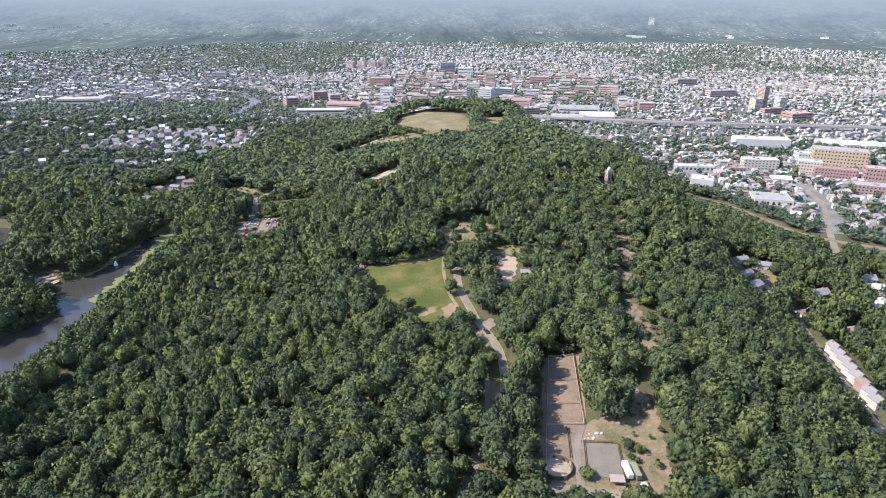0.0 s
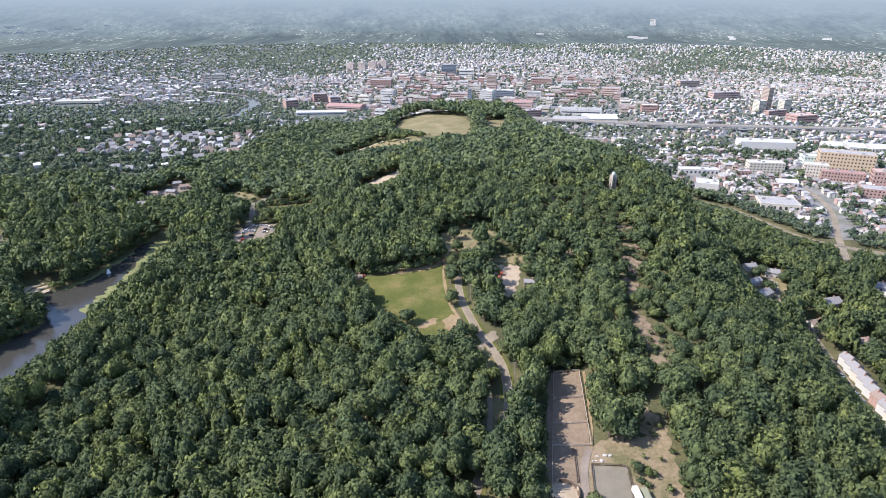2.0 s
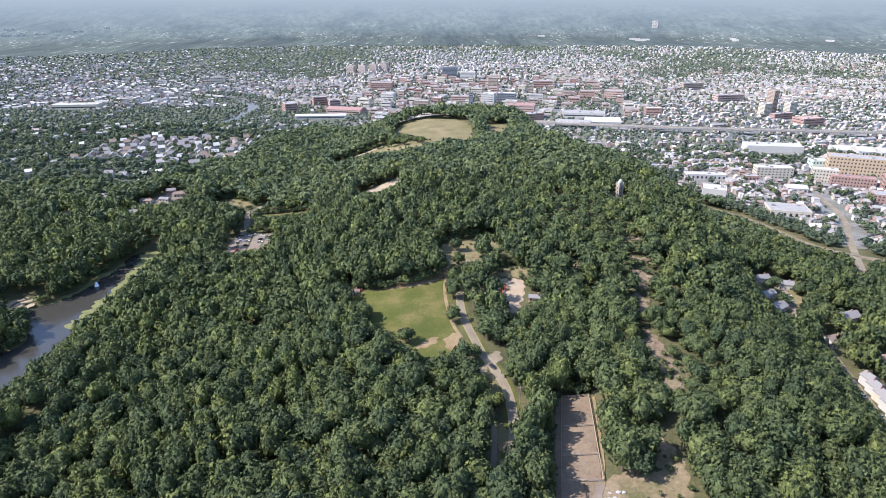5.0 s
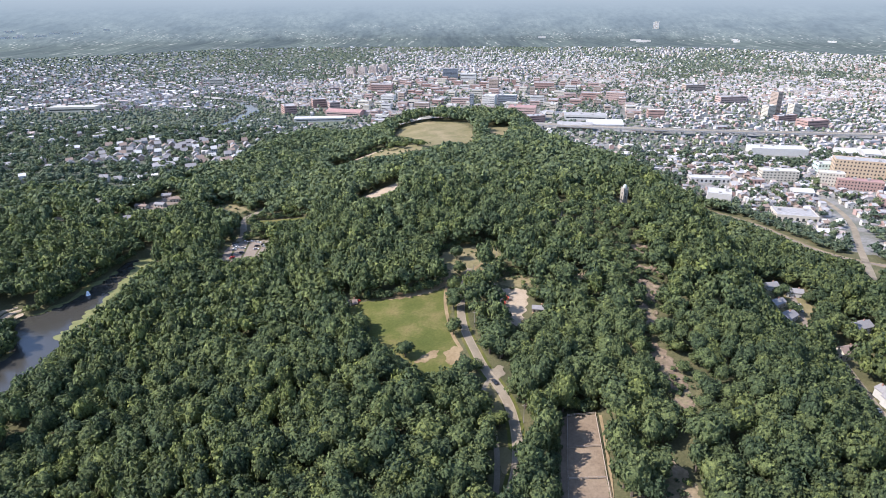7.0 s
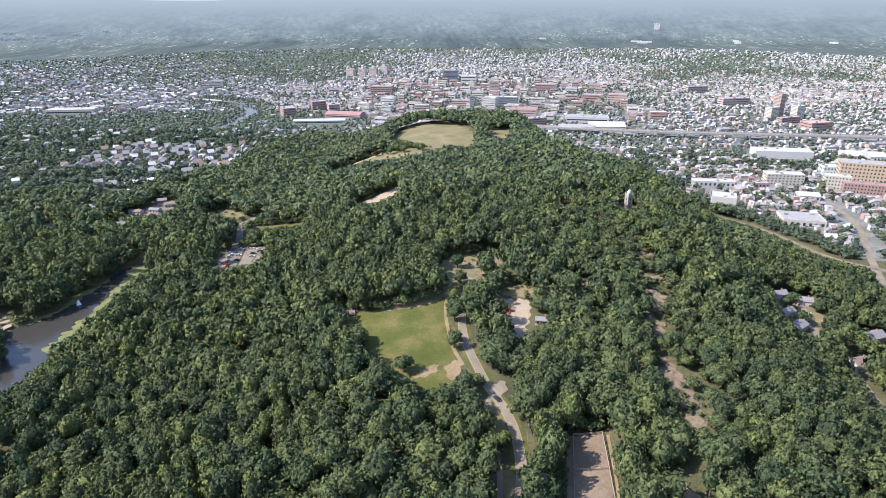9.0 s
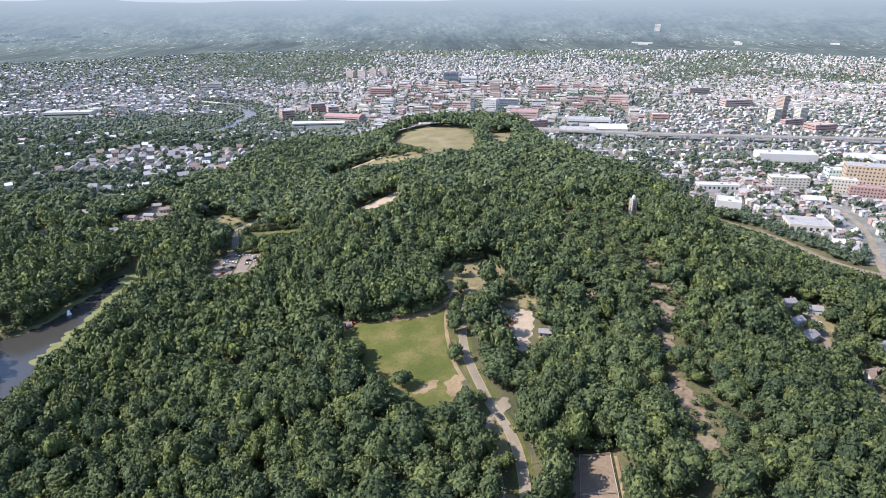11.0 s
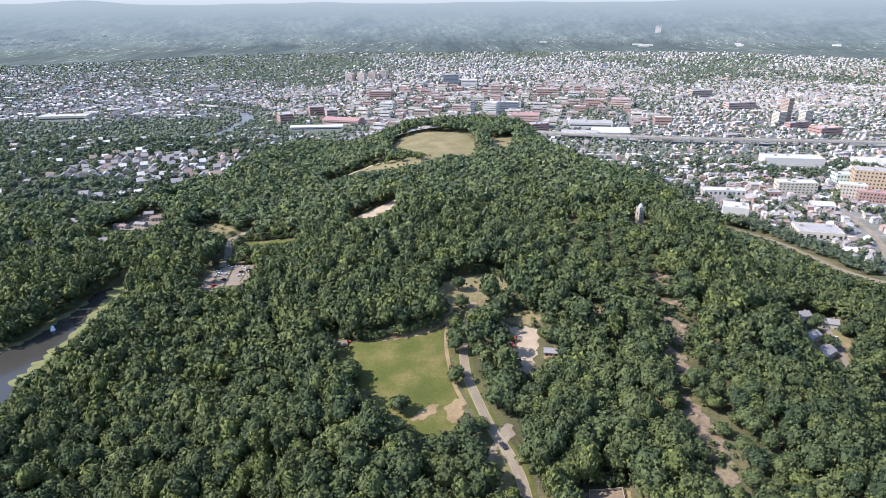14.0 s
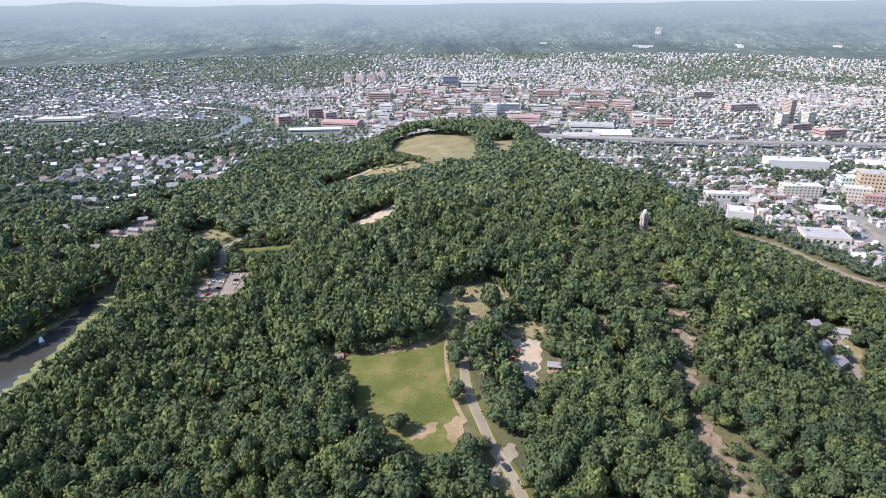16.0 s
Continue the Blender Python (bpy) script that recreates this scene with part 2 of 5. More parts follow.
HILL_ROAD = curve([(84, 466), (90, 492), (97, 530), (98, 560)])
MEADOW_ROAD = curve([(-134, 746), (-114, 760), (-94, 773), (-78, 781)])
ROW_STREET = curve([(256, 385), (251, 360), (248, 335), (244, 313), (241, 290), (238, 268), (234, 240)])
CLIFF_LANE = curve([(250, 640), (254, 600), (258, 570), (264, 545)])
DRIVE = curve([(270, 470), (263, 445), (256, 420), (250, 400)])
EAST_ROAD = curve([(470, 760), (455, 693), (431, 636), (401, 584), (378, 540), (352, 490)])
RAIL = curve([(250, 800), (290, 730), (332, 660), (342, 614), (350, 565), (370, 535), (420, 500)])
LAKE = curve([(-250, 510), (-250, 150)])
POND = [(-430, 520), (-388, 510), (-374, 490), (-362, 458), (-372, 430), (-440, 440)]
LAKE_Z = -26.0
BEACH = [(-299, 385), (-284, 387), (-283, 402), (-290, 407), (-302, 398)]
WAYS = [(ROAD[ROAD[:, 1] > 296], 6.4), (ROAD[(ROAD[:, 1] > 258) & (ROAD[:, 1] < 300)], 8.0), (ROAD[(ROAD[:, 1] < 268) & (ROAD[:, 1] > 228)], 3.6), (ROAD[(ROAD[:, 1] < 232) & (ROAD[:, 1] > 212)], 1.0), (ROAD[ROAD[:, 1] < 214], 2.5), (PADDOCK_PATH, 4.5), (CLIFF_LANE, 5.0), (DRIVE, 5.0), (LANE, 3.0), (PATH, 2.5), (GREEN_PATH, 2.5), (STABLE_LANE, 3.0), (STABLE_ROAD, 4.0), (LOT_ROAD, 4.5), (HILL_ROAD, 4.0), (MEADOW_ROAD, 4.0), (ROW_STREET, 4.0), (EAST_ROAD, 7.0), (RAIL, 5.0), (PLAY_PATH, 2.0)]
WEST_YARD = [(-312, 598), (-276, 596), (-266, 628), (-284, 648), (-300, 622)]
HOUSE_YARD = [(236, 470), (262, 478), (277, 470), (275, 440), (262, 425), (252, 404), (236, 412)]
TOWER_KNOLL = [(144, 522), (158, 522), (162, 532), (154, 540), (144, 536)]
SHED_YARD = [(50, 350), (56, 349), (59, 354), (56, 357), (51, 356)]
CLEARINGS = [BEACH, SHED_YARD, TOWER_KNOLL, WEST_YARD, HOUSE_YARD, FIELD, PLAYGROUND, NORTH_GREEN, PLAY_GREEN, PADDOCK, YARD, LOT, LOT_GREEN, STRIP_GREEN, MEADOW, MEADOW_EAST, MEADOW_SOUTH, BEND, APRON, *LANE_GREENS]


def lake_half(y):
    """How far the lake reaches west and east of its middle line."""
    west = np.interp(y, [220, 300, 317, 336, 351, 364, 386, 398, 410, 428, 458, 482, 500], [50, 36, 25, 13, 10, 15, 32, 32, 22, 16, 12, 8, 2])
    east = np.interp(y, [220, 274, 301, 333, 368, 386, 410, 452, 482, 500], [4, 8, 12, 17, 15, 17, 18, 17, 16, 9])
    return west, east


def in_lake(x, y, rim=0.0):
    mid = np.interp(y, LAKE[::-1, 1], LAKE[::-1, 0])
    west, east = lake_half(y)
    return ((x > mid - west - rim) & (x < mid + east + rim) & (y > 150) & (y < 500)) | inside(POND, x, y)


def land_z(x, y):
    z = ground_z(x, y)
    for rim in (36.0, 29.0, 22.0, 15.0, 8.0):
        z = np.where(in_lake(x, y, rim), np.clip(z, LAKE_Z + 0.6, LAKE_Z + 0.6 + 0.12 * rim), z)
    return np.where(in_lake(x, y), LAKE_Z - 2.0, z)


def spaced(lo, hi, step, out, grow):
    """Even steps from lo to hi, then ever wider ones to lo - out and hi + out."""
    mid = np.arange(lo, hi + step, step)
    tail, s, v = [], step, 0.0
    while v < out:
        s *= grow
        v += s
        tail.append(v)
    tail = np.array(tail)
    return np.r_[lo - tail[::-1], mid, mid[-1] + tail]


gx, gy = spaced(-480, 620, 7.5, 4600, 1.12), spaced(90, 1250, 7.5, 4300, 1.12)
GX, GY = np.meshgrid(gx, gy)
nv = np.arange(GX.size).reshape(GX.shape)
quads = np.stack([nv[:-1, :-1], nv[:-1, 1:], nv[1:, 1:], nv[1:, :-1]], -1).reshape(-1, 4)
cx, cy = (GX[:-1, :-1] + GX[1:, 1:]).ravel() / 2, (GY[:-1, :-1] + GY[1:, 1:]).ravel() / 2


def in_town(x, y):
    """The built-up land round the wooded hill."""
    edge = np.interp(y, [150, 300, 400, 464, 540, 602, 690, 760, 850, 950, 1050], [231, 233, 300, 338, 345, 331, 322, 296, 250, 190, 140])
    west = np.interp(y, [640, 720, 800, 900, 1000], [-330, -290, -250, -230, -180])
    return (x > edge) | (y > 1080) | ((x < west) & (y > 640))


ground = new("ground", mesh_from("ground", np.stack([GX, GY, land_z(GX, GY)], -1).reshape(-1, 3), quads, [LITTER, TOWN_GROUND, SUBURB_GROUND], np.where(in_town(cx, cy) & ~((cy < 560) & (cx < 370)) & (off_line(RAIL, cx, cy) > 27), np.where((cy > 1950) | ((cx < -200) & (cy < 1450)), 2, 1), 0), True))
tagged(ground, "wooded ridge and valley land running out to the town", "ground", kind="structure")


def drape(name, poly, material, label, category, lift=0.12, step=0.55, kind="structure", wobble=0.7, cut=2, base=ground_z):
    """A patch of ground cover that follows the land, with an uneven rim."""
    p = rounded(poly, cut)
    lo, hi = p.min(0) - step, p.max(0) + step
    X, Y = np.meshgrid(np.arange(lo[0], hi[0] + step, step), np.arange(lo[1], hi[1] + step, step))
    rng = np.random.default_rng(int(abs(lo[0]) * 7 + hi[1]))
    X, Y = X + rng.normal(0, 0.15 * step, X.shape), Y + rng.normal(0, 0.15 * step, X.shape)
    k = np.arange(X.size).reshape(X.shape)
    q = np.stack([k[:-1, :-1], k[:-1, 1:], k[1:, 1:], k[1:, :-1]], -1).reshape(-1, 4)
    mx, my = X.ravel()[q].mean(1), Y.ravel()[q].mean(1)
    keep = inside(p, mx + wobble * np.sin(my * 0.9), my + wobble * np.sin(mx * 1.1))
    q = q[keep]
    used, inv = np.unique(q, return_inverse=True)
    x, y = X.ravel()[used], Y.ravel()[used]
    ob = new(name, mesh_from(name, np.stack([x, y, base(x, y) + lift], -1), inv.reshape(-1, 4), [material], None, True))
    return tagged(ob, label, category, kind=kind)


def ribbon(name, line, width, material, label, category, lift=0.2, kind="structure", shift=0.0):
    """A way of even width laid along a line, following the land."""
    t = np.gradient(line, axis=0)
    nrm = np.stack([-t[:, 1], t[:, 0]], -1) / np.hypot(t[:, 0], t[:, 1])[:, None]
    rows = [line + nrm * (shift + width * s) for s in (-0.5, -0.17, 0.17, 0.5)]
    v = np.stack(rows, 1)
    z = ground_z(v[..., 0], v[..., 1]) + lift
    k = np.arange(v.shape[0] * 4).reshape(-1, 4)
    q = np.stack([k[:-1, :-1], k[1:, :-1], k[1:, 1:], k[:-1, 1:]], -1).reshape(-1, 4)
    ob = new(name, mesh_from(name, np.dstack([v, z]).reshape(-1, 3), q[:, ::-1], [material], None, True))
    return tagged(ob, label, category, kind=kind)


drape("field", FIELD, LAWN, "mown grass ball field with worn patches", "field")
drape("dirt_patch", [(-17, 308), (-10, 316), (-3, 320), (-4, 314), (-11, 307)], DIRT, "bare reddish dirt worn into the ball field", "dirt", 0.22)
drape("dirt_patch", [(-1, 318), (9, 324), (8, 312), (3, 303), (0, 312)], DIRT, "bare dirt at the corner of the ball field", "dirt", 0.22)
drape("dirt_edge", [(-44, 370), (-14, 380), (0, 398), (6, 400), (3, 384), (-10, 373), (-30, 367)], DIRT, "bare earth in the shade along the field's edge", "dirt", 0.22)
drape("playground_surface", PLAYGROUND, SAND, "pale gravel surface of the playground", "playground", 0.2)
drape("yard_ground", SHED_YARD, DIRT, "bare earth round a small park building", "yard", 0.15)
drape("green", NORTH_GREEN, DRY, "dry grass clearing beside the park road", "grass")
drape("green", PLAY_GREEN, DRY, "rough dry grass above the playground", "grass")
drape("paddock_ground", PADDOCK, PADDOCK_EARTH, "bare trodden earth of the riding paddocks", "paddock", 0.2, wobble=0.1, cut=0)
drape("yard_ground", YARD, YARD_EARTH, "dry grass and earth of the stable yard", "yard", 0.12)
drape("car_park", LOT, TARMAC, "sun-bleached car park among the trees", "car park", 0.2)
drape("green", LOT_GREEN, DRY, "dry grass round the park entrance", "grass")
drape("green", STRIP_GREEN, LAWN, "strip of mown grass between the woods", "grass")
drape("meadow", MEADOW, DRY, "dry hilltop meadow with worn dirt", "meadow", 0.15, 3)
drape("meadow", MEADOW_EAST, DRY, "dry meadow beyond a band of trees", "meadow", 0.15, 3)
drape("meadow", MEADOW_SOUTH, DRY, "sloping dry grass below the hilltop meadow", "meadow", 0.15, 3)
drape("road_bend", BEND, SAND, "pale gravel lay-by on the bend of a park road", "road", 0.2)
for ledge in LEDGES:
    drape("rock_ledge", ledge, ROCK, "bare brown rock ledge along the cliff top", "rock", 0.25)
ribbon("verge", ROAD, 8.0, LAWN, "dry grass verges along the park road", "grass", 0.1)
for strip in LANE_GREENS:
    drape("green", strip, DRY, "dry grass between the park road and a lane", "grass", 0.14)
drape("apron", APRON, ASPHALT, "worn asphalt turn-out beside the park road", "road", 0.25)
ribbon("road", ROAD, 4.8, ASPHALT, "sun-bleached two-lane park road", "road")
for side in (-2.1, 2.1):
    ribbon("edge_line", ROAD, 0.22, SAND, "worn white edge line of the park road", "road marking", 0.26, shift=side)
ribbon("road", LANE, 2.4, ASPHALT, "narrow asphalt lane beside the park road", "road")
ribbon("footpath", PATH, 2.0, DIRT, "worn dirt footpath beside the field", "path", 0.28)
ribbon("footpath", GREEN_PATH, 1.8, DIRT, "worn dirt footpath over the grass", "path", 0.28)
ribbon("footpath", PLAY_PATH, 1.6, SAND, "pale footpath to the playground", "path", 0.28)
ribbon("footpath", PADDOCK_PATH, 1.3, DIRT, "narrow gravel path along the paddock fence", "path", 0.3)
ribbon("stable_lane", STABLE_LANE, 3.0, TARMAC, "bleached gravel lane through the stable yard", "path", 0.28)
ribbon("stable_road", STABLE_ROAD, 6.5, ASPHALT, "asphalt drive before the stable yard", "road", 0.3)
ribbon("lot_road", LOT_ROAD, 6.0, ASPHALT, "asphalt road into the car park", "road")
ribbon("hill_road", HILL_ROAD, 5.0, ASPHALT, "park road through the woods on the hill", "road")
for line in ([(-171, 478), (-177, 515)], [(-163, 482), (-167, 517)], [(-153, 488), (-154, 517)]):
    ribbon("planted_strip", curve(line), 1.6, LITTER, "dark planted strip between parking rows", "planting", 0.3)
drape("beach", BEACH, SAND, "small pale sand beach on the lake shore", "beach", 0.3, base=land_z)
ribbon("meadow_road", MEADOW_ROAD, 6.0, SAND, "pale park road below the meadow", "road")
ribbon("street", ROW_STREET, 7.0, ASPHALT, "shaded street beside the row houses", "road")
ribbon("street", EAST_ROAD, 6.2, ASPHALT, "wide main road into the town", "road")
drape("yard_ground", WEST_YARD, TARMAC, "bleached forecourt round low park buildings", "yard", 0.15)
drape("yard_ground", HOUSE_YARD, DRY, "dry gardens round the houses below the cliff", "garden", 0.12)
ribbon("drive", DRIVE, 4.0, TARMAC, "bleached asphalt drive between the houses", "drive")
ribbon("cliff_lane", CLIFF_LANE, 3.5, SAND, "pale lane on the slope below the cliff", "path")
ribbon("pavement", ROW_STREET, 2.2, CONCRETE, "concrete pavement before the row houses", "pavement", 0.32, shift=-6.2)
ribbon("railway_verge", RAIL, 11.0, YARD_EARTH, "dry grass banks of the old railway", "grass", 0.1)
ribbon("railway_bed", RAIL, 4.6, TARMAC, "old railway bed along the foot of the hill", "railway")

ys = np.linspace(150, 500, 60)
mid, (west, east) = np.interp(ys, LAKE[::-1, 1], LAKE[::-1, 0]), lake_half(ys)
wx = np.stack([mid - west - 4, mid, mid + east + 4], -1)
wv = np.dstack([wx, np.repeat(ys[:, None], 3, 1), np.full(wx.shape, LAKE_Z)]).reshape(-1, 3)
k = np.arange(len(wv)).reshape(-1, 3)
lake = new("lake", mesh_from("lake", wv, np.stack([k[:-1, :-1], k[:-1, 1:], k[1:, 1:], k[1:, :-1]], -1).reshape(-1, 4), [WATER]))
tagged(lake, "long still lake between wooded banks", "lake", kind="structure")
pp = rounded(POND)
pv = np.c_[np.r_[[pp.mean(0)], pp], np.full(len(pp) + 1, LAKE_Z)]
pond = new("pond", mesh_from("pond", pv, [(0, i + 1, (i + 1) % len(pp) + 1) for i in range(len(pp))], [WATER]))
tagged(pond, "small dark pond among the trees", "pond", kind="structure")


# ---- trees ----
def icosahedron():
    p = (1 + 5 ** 0.5) / 2
    v = np.array([(-1, p, 0), (1, p, 0), (-1, -p, 0), (1, -p, 0), (0, -1, p), (0, 1, p), (0, -1, -p), (0, 1, -p), (p, 0, -1), (p, 0, 1), (-p, 0, -1), (-p, 0, 1)], float)
    f = [(0, 11, 5), (0, 5, 1), (0, 1, 7), (0, 7, 10), (0, 10, 11), (1, 5, 9), (5, 11, 4), (11, 10, 2), (10, 7, 6), (7, 1, 8),
         (3, 9, 4), (3, 4, 2), (3, 2, 6), (3, 6, 8), (3, 8, 9), (4, 9, 5), (2, 4, 11), (6, 2, 10), (8, 6, 7), (9, 8, 1)]
    return v / np.linalg.norm(v[0]), np.array(f)


ICO_V, ICO_F = icosahedron()


def halved(v, f):
    """Each triangle of a ball cut into four."""
    v, seen, out = [tuple(p) for p in v], {}, []

    def mid(i, j):
        key = (min(i, j), max(i, j))
        if key not in seen:
            q = (np.array(v[i]) + v[j]) / 2
            seen[key] = len(v)
            v.append(tuple(q / np.linalg.norm(q)))
        return seen[key]

    for i, j, k in f:
        ij, jk, ki = mid(i, j), mid(j, k), mid(k, i)
        out += [(i, ij, ki), (j, jk, ij), (k, ki, jk), (ij, jk, ki)]
    return np.array(v), np.array(out)


BALL_V, BALL_F = halved(ICO_V, ICO_F)


def crown_shape(seed, knobs, leaves, leaf, fine=True):
    """An uneven domed crown of unit radius: boughs swell out of it with creases between, and leaf clumps cover them; its foot is at z = -0.6 or so."""
    rng = np.random.default_rng(seed)
    c = rng.normal(size=(knobs, 3))
    c[:, 2] = np.abs(c[:, 2]) * 1.1 - 0.35
    c /= np.linalg.norm(c, axis=1)[:, None]
    w = rng.uniform(0.30, 0.54, knobs)
    up = rng.uniform(0.20, 0.44, knobs)
    lean = rng.normal(0, 0.12, 2)

    def hull(d):
        ang = np.arccos(np.clip(d @ c.T, -1, 1)) / w
        r = 0.62 + np.max(np.where(ang < 1, up * np.sqrt(np.clip(1 - ang ** 2, 0, 1)), 0), axis=1)
        return np.c_[d[:, 0] + lean[0] * d[:, 2], d[:, 1] + lean[1] * d[:, 2], d[:, 2]] * r[:, None]

    turn = np.linalg.qr(rng.normal(size=(3, 3)))[0]
    v, f = (BALL_V, BALL_F) if fine else (ICO_V, ICO_F)
    v = v @ turn
    deep = (0.80, 0.94) if fine or not leaves else (0.70, 0.84)
    V = [hull(v) * rng.uniform(*deep, (len(v), 1)) * (1, 1, 0.96)]
    F = [f[v[f].mean(1)[:, 2] > -0.62]]
    if leaves:
        d = rng.normal(size=(leaves * 3, 3))
        d /= np.linalg.norm(d, axis=1)[:, None]
        d = d[d[:, 2] > -0.42][:leaves]
        e = 0.05
        p = hull(d)
        u = np.cross(d, rng.normal(size=d.shape))
        u /= np.linalg.norm(u, axis=1)[:, None]
        q = np.cross(d, u)
        nrm = np.cross(hull((d + e * u) / np.linalg.norm(d + e * u, axis=1)[:, None]) - p, hull((d + e * q) / np.linalg.norm(d + e * q, axis=1)[:, None]) - p)
        nrm *= np.sign((nrm * d).sum(1))[:, None]
        nrm = nrm / np.linalg.norm(nrm, axis=1)[:, None] + rng.normal(0, 0.36, d.shape)
        nrm /= np.linalg.norm(nrm, axis=1)[:, None]
        u = np.cross(nrm, rng.normal(size=d.shape))
        u /= np.linalg.norm(u, axis=1)[:, None]
        q = np.cross(nrm, u)
        p = p * rng.uniform(0.87, 1.13, (len(p), 1))
        s = leaf * rng.uniform(0.55, 1.35, (len(p), 1))
        n, low = len(p), p - 0.22 * s * nrm
        tip = p + s * rng.uniform(0.16, 0.50, (n, 1)) * nrm + 0.15 * s * rng.normal(size=p.shape)
        V.append(np.stack([tip, low + u * s, low - 0.5 * u * s + 0.87 * q * s, low - 0.5 * u * s - 0.87 * q * s], 1).reshape(-1, 3))
        F.append((np.array([(0, 1, 2), (0, 2, 3), (0, 3, 1)])[None] + 4 * np.arange(n)[:, None, None] + len(v)).reshape(-1, 3))
    return np.vstack(V), np.vstack(F)


NEAR = [crown_shape(10 + i, 22, 260, 0.128) for i in range(7)]
MIDDLE = [crown_shape(30 + i, 18, 122, 0.182, False) for i in range(7)]
FAR = [crown_shape(50 + i, 13, 38, 0.29, False) for i in range(7)]


def trunk_shape(sides=5):
    """A tapered trunk of unit height with three limbs, its foot at the origin."""
    V, F = [], []

    def limb(a, b, r0, r1):
        a, b = np.array(a), np.array(b)
        ax = (b - a) / np.linalg.norm(b - a)
        u = np.cross(ax, (0.3, 0.9, 0.2))
        u /= np.linalg.norm(u)
        w = np.cross(ax, u)
        n = len(V)
        for q, r in ((a, r0), (b, r1)):
            for i in range(sides):
                g = 2 * math.pi * i / sides
                V.append(q + r * (math.cos(g) * u + math.sin(g) * w))
        for i in range(sides):
            j = (i + 1) % sides
            F.extend([(n + i, n + j, n + sides + j), (n + i, n + sides + j, n + sides + i)])

    limb((0, 0, 0), (0.01, 0, 0.55), 0.030, 0.020)
    limb((0.01, 0, 0.5), (0.11, 0.04, 0.70), 0.016, 0.006)
    limb((0.01, 0, 0.48), (-0.10, 0.06, 0.68), 0.016, 0.006)
    limb((0.01, 0, 0.52), (0.0, -0.08, 0.72), 0.016, 0.006)
    return np.array(V), np.array(F)


TRUNK = trunk_shape()


def grown(name, label, category, spots, shapes, material, seed, trunk=None, kind="stuff"):
    """All trees of a wood in one mesh. spots: rows of x, y, z of the foot, height, crown radius."""
    rng = np.random.default_rng(seed)
    VS, FS, TS, n = [], [], [], 0
    for i, (V, F) in enumerate(shapes):
        mine = spots[np.arange(len(spots)) % len(shapes) == i]
        if not len(mine):
            continue
        g = rng.uniform(0, 2 * math.pi, len(mine))
        co, si = np.cos(g)[:, None], np.sin(g)[:, None]
        R = mine[:, 4:5]
        X = (V[:, 0] * co - V[:, 1] * si) * R + mine[:, 0:1]
        Y = (V[:, 0] * si + V[:, 1] * co) * R + mine[:, 1:2]
        H = mine[:, 3:4] * rng.uniform(0.42, 0.52, (len(mine), 1))
        Z = V[:, 2] * H + mine[:, 2:3] + mine[:, 3:4] - 0.92 * H
        VS.append(np.stack([X, Y, Z], -1).reshape(-1, 3))
        FS.append((F[None] + (np.arange(len(mine)) * len(V))[:, None, None] + n).reshape(-1, 3))
        TS.append(np.repeat(rng.uniform(0, 1, len(mine)), len(V)))
        n += len(mine) * len(V)
    me = mesh_from(name, np.vstack(VS), np.vstack(FS), [material], None, True)
    me.attributes.new("tint", "FLOAT", "POINT").data.foreach_set("value", np.concatenate(TS).astype(np.float32))
    return tagged(new(name, me), label, category, kind=kind)


def scattered(x0, x1, y0, y1, step, seed):
    """Points on a loosened triangular grid."""
    rng = np.random.default_rng(seed)
    X, Y = np.meshgrid(np.arange(x0, x1, step, dtype=float), np.arange(y0, y1, step * 0.87, dtype=float))
    X[1::2] += step / 2
    return np.stack([X + rng.uniform(-0.36, 0.36, X.shape) * step, Y + rng.uniform(-0.36, 0.36, X.shape) * step], -1).reshape(-1, 2)


def open_ground(x, y, rim):
    """Where trees keep off: clearings, ways and water."""
    bad = in_lake(x, y, 1.0)
    for c in CLEARINGS:
        c = np.asarray(c, float)
        m = c.mean(0)
        d = c - m
        grown_ = m + d * (1 + rim / np.maximum(np.hypot(*d.T), 1))[:, None]
        bad |= inside(grown_, x, y)
    for c in LEDGES:
        bad |= inside(c, x, y)
    for line, w in WAYS:
        bad |= off_line(line, x, y) < w / 2 + 1.2
    return bad


NARROW = [(ROAD[(ROAD[:, 1] > 226) & (ROAD[:, 1] < 335)], 4.5), (RAIL, 8.0), (HILL_ROAD, 4.0), (CLIFF_LANE, 4.0), (LOT_ROAD, 5.0), (MEADOW_ROAD, 6.0), (ROW_STREET, 5.0), (EAST_ROAD, 12.0)]


def headroom(x, y, houses=()):
    """How tall trees may grow on the near side of open ground, so that it stays in sight from the flight."""
    r = np.hypot(x, y - 50)
    ux, uy = x / r, (y - 50) / r
    top = np.full(len(x), 99.0)
    for d in np.arange(5, 76, 4.0):
        bx, by = x + ux * d, y + uy * d
        seen = in_lake(bx, by, 0.0)
        for c in CLEARINGS + LEDGES:
            seen |= inside(c, bx, by)
        for line, w in NARROW:
            seen |= off_line(line, bx, by) < w / 2
        drop = EYE - ground_z(bx, by)
        rise = ground_z(bx, by) - ground_z(x, y)
        top = np.where(seen, np.minimum(top, np.maximum(d * drop / (r + d) + rise + 0.8, 3.4)), top)
        for hx, hy in houses:
            by_house = np.hypot(bx - hx, by - hy) < 5
            top = np.where(by_house, np.minimum(top, np.maximum(d * drop / (r + d) + rise + 3.0, 3.0)), top)
    return top


def in_view(x, y, rim=14):
    """The wedge that the flight overlooks."""
    return (np.abs(x) < 0.75 * (0.92 * y + 68) + rim) & (y > 120)


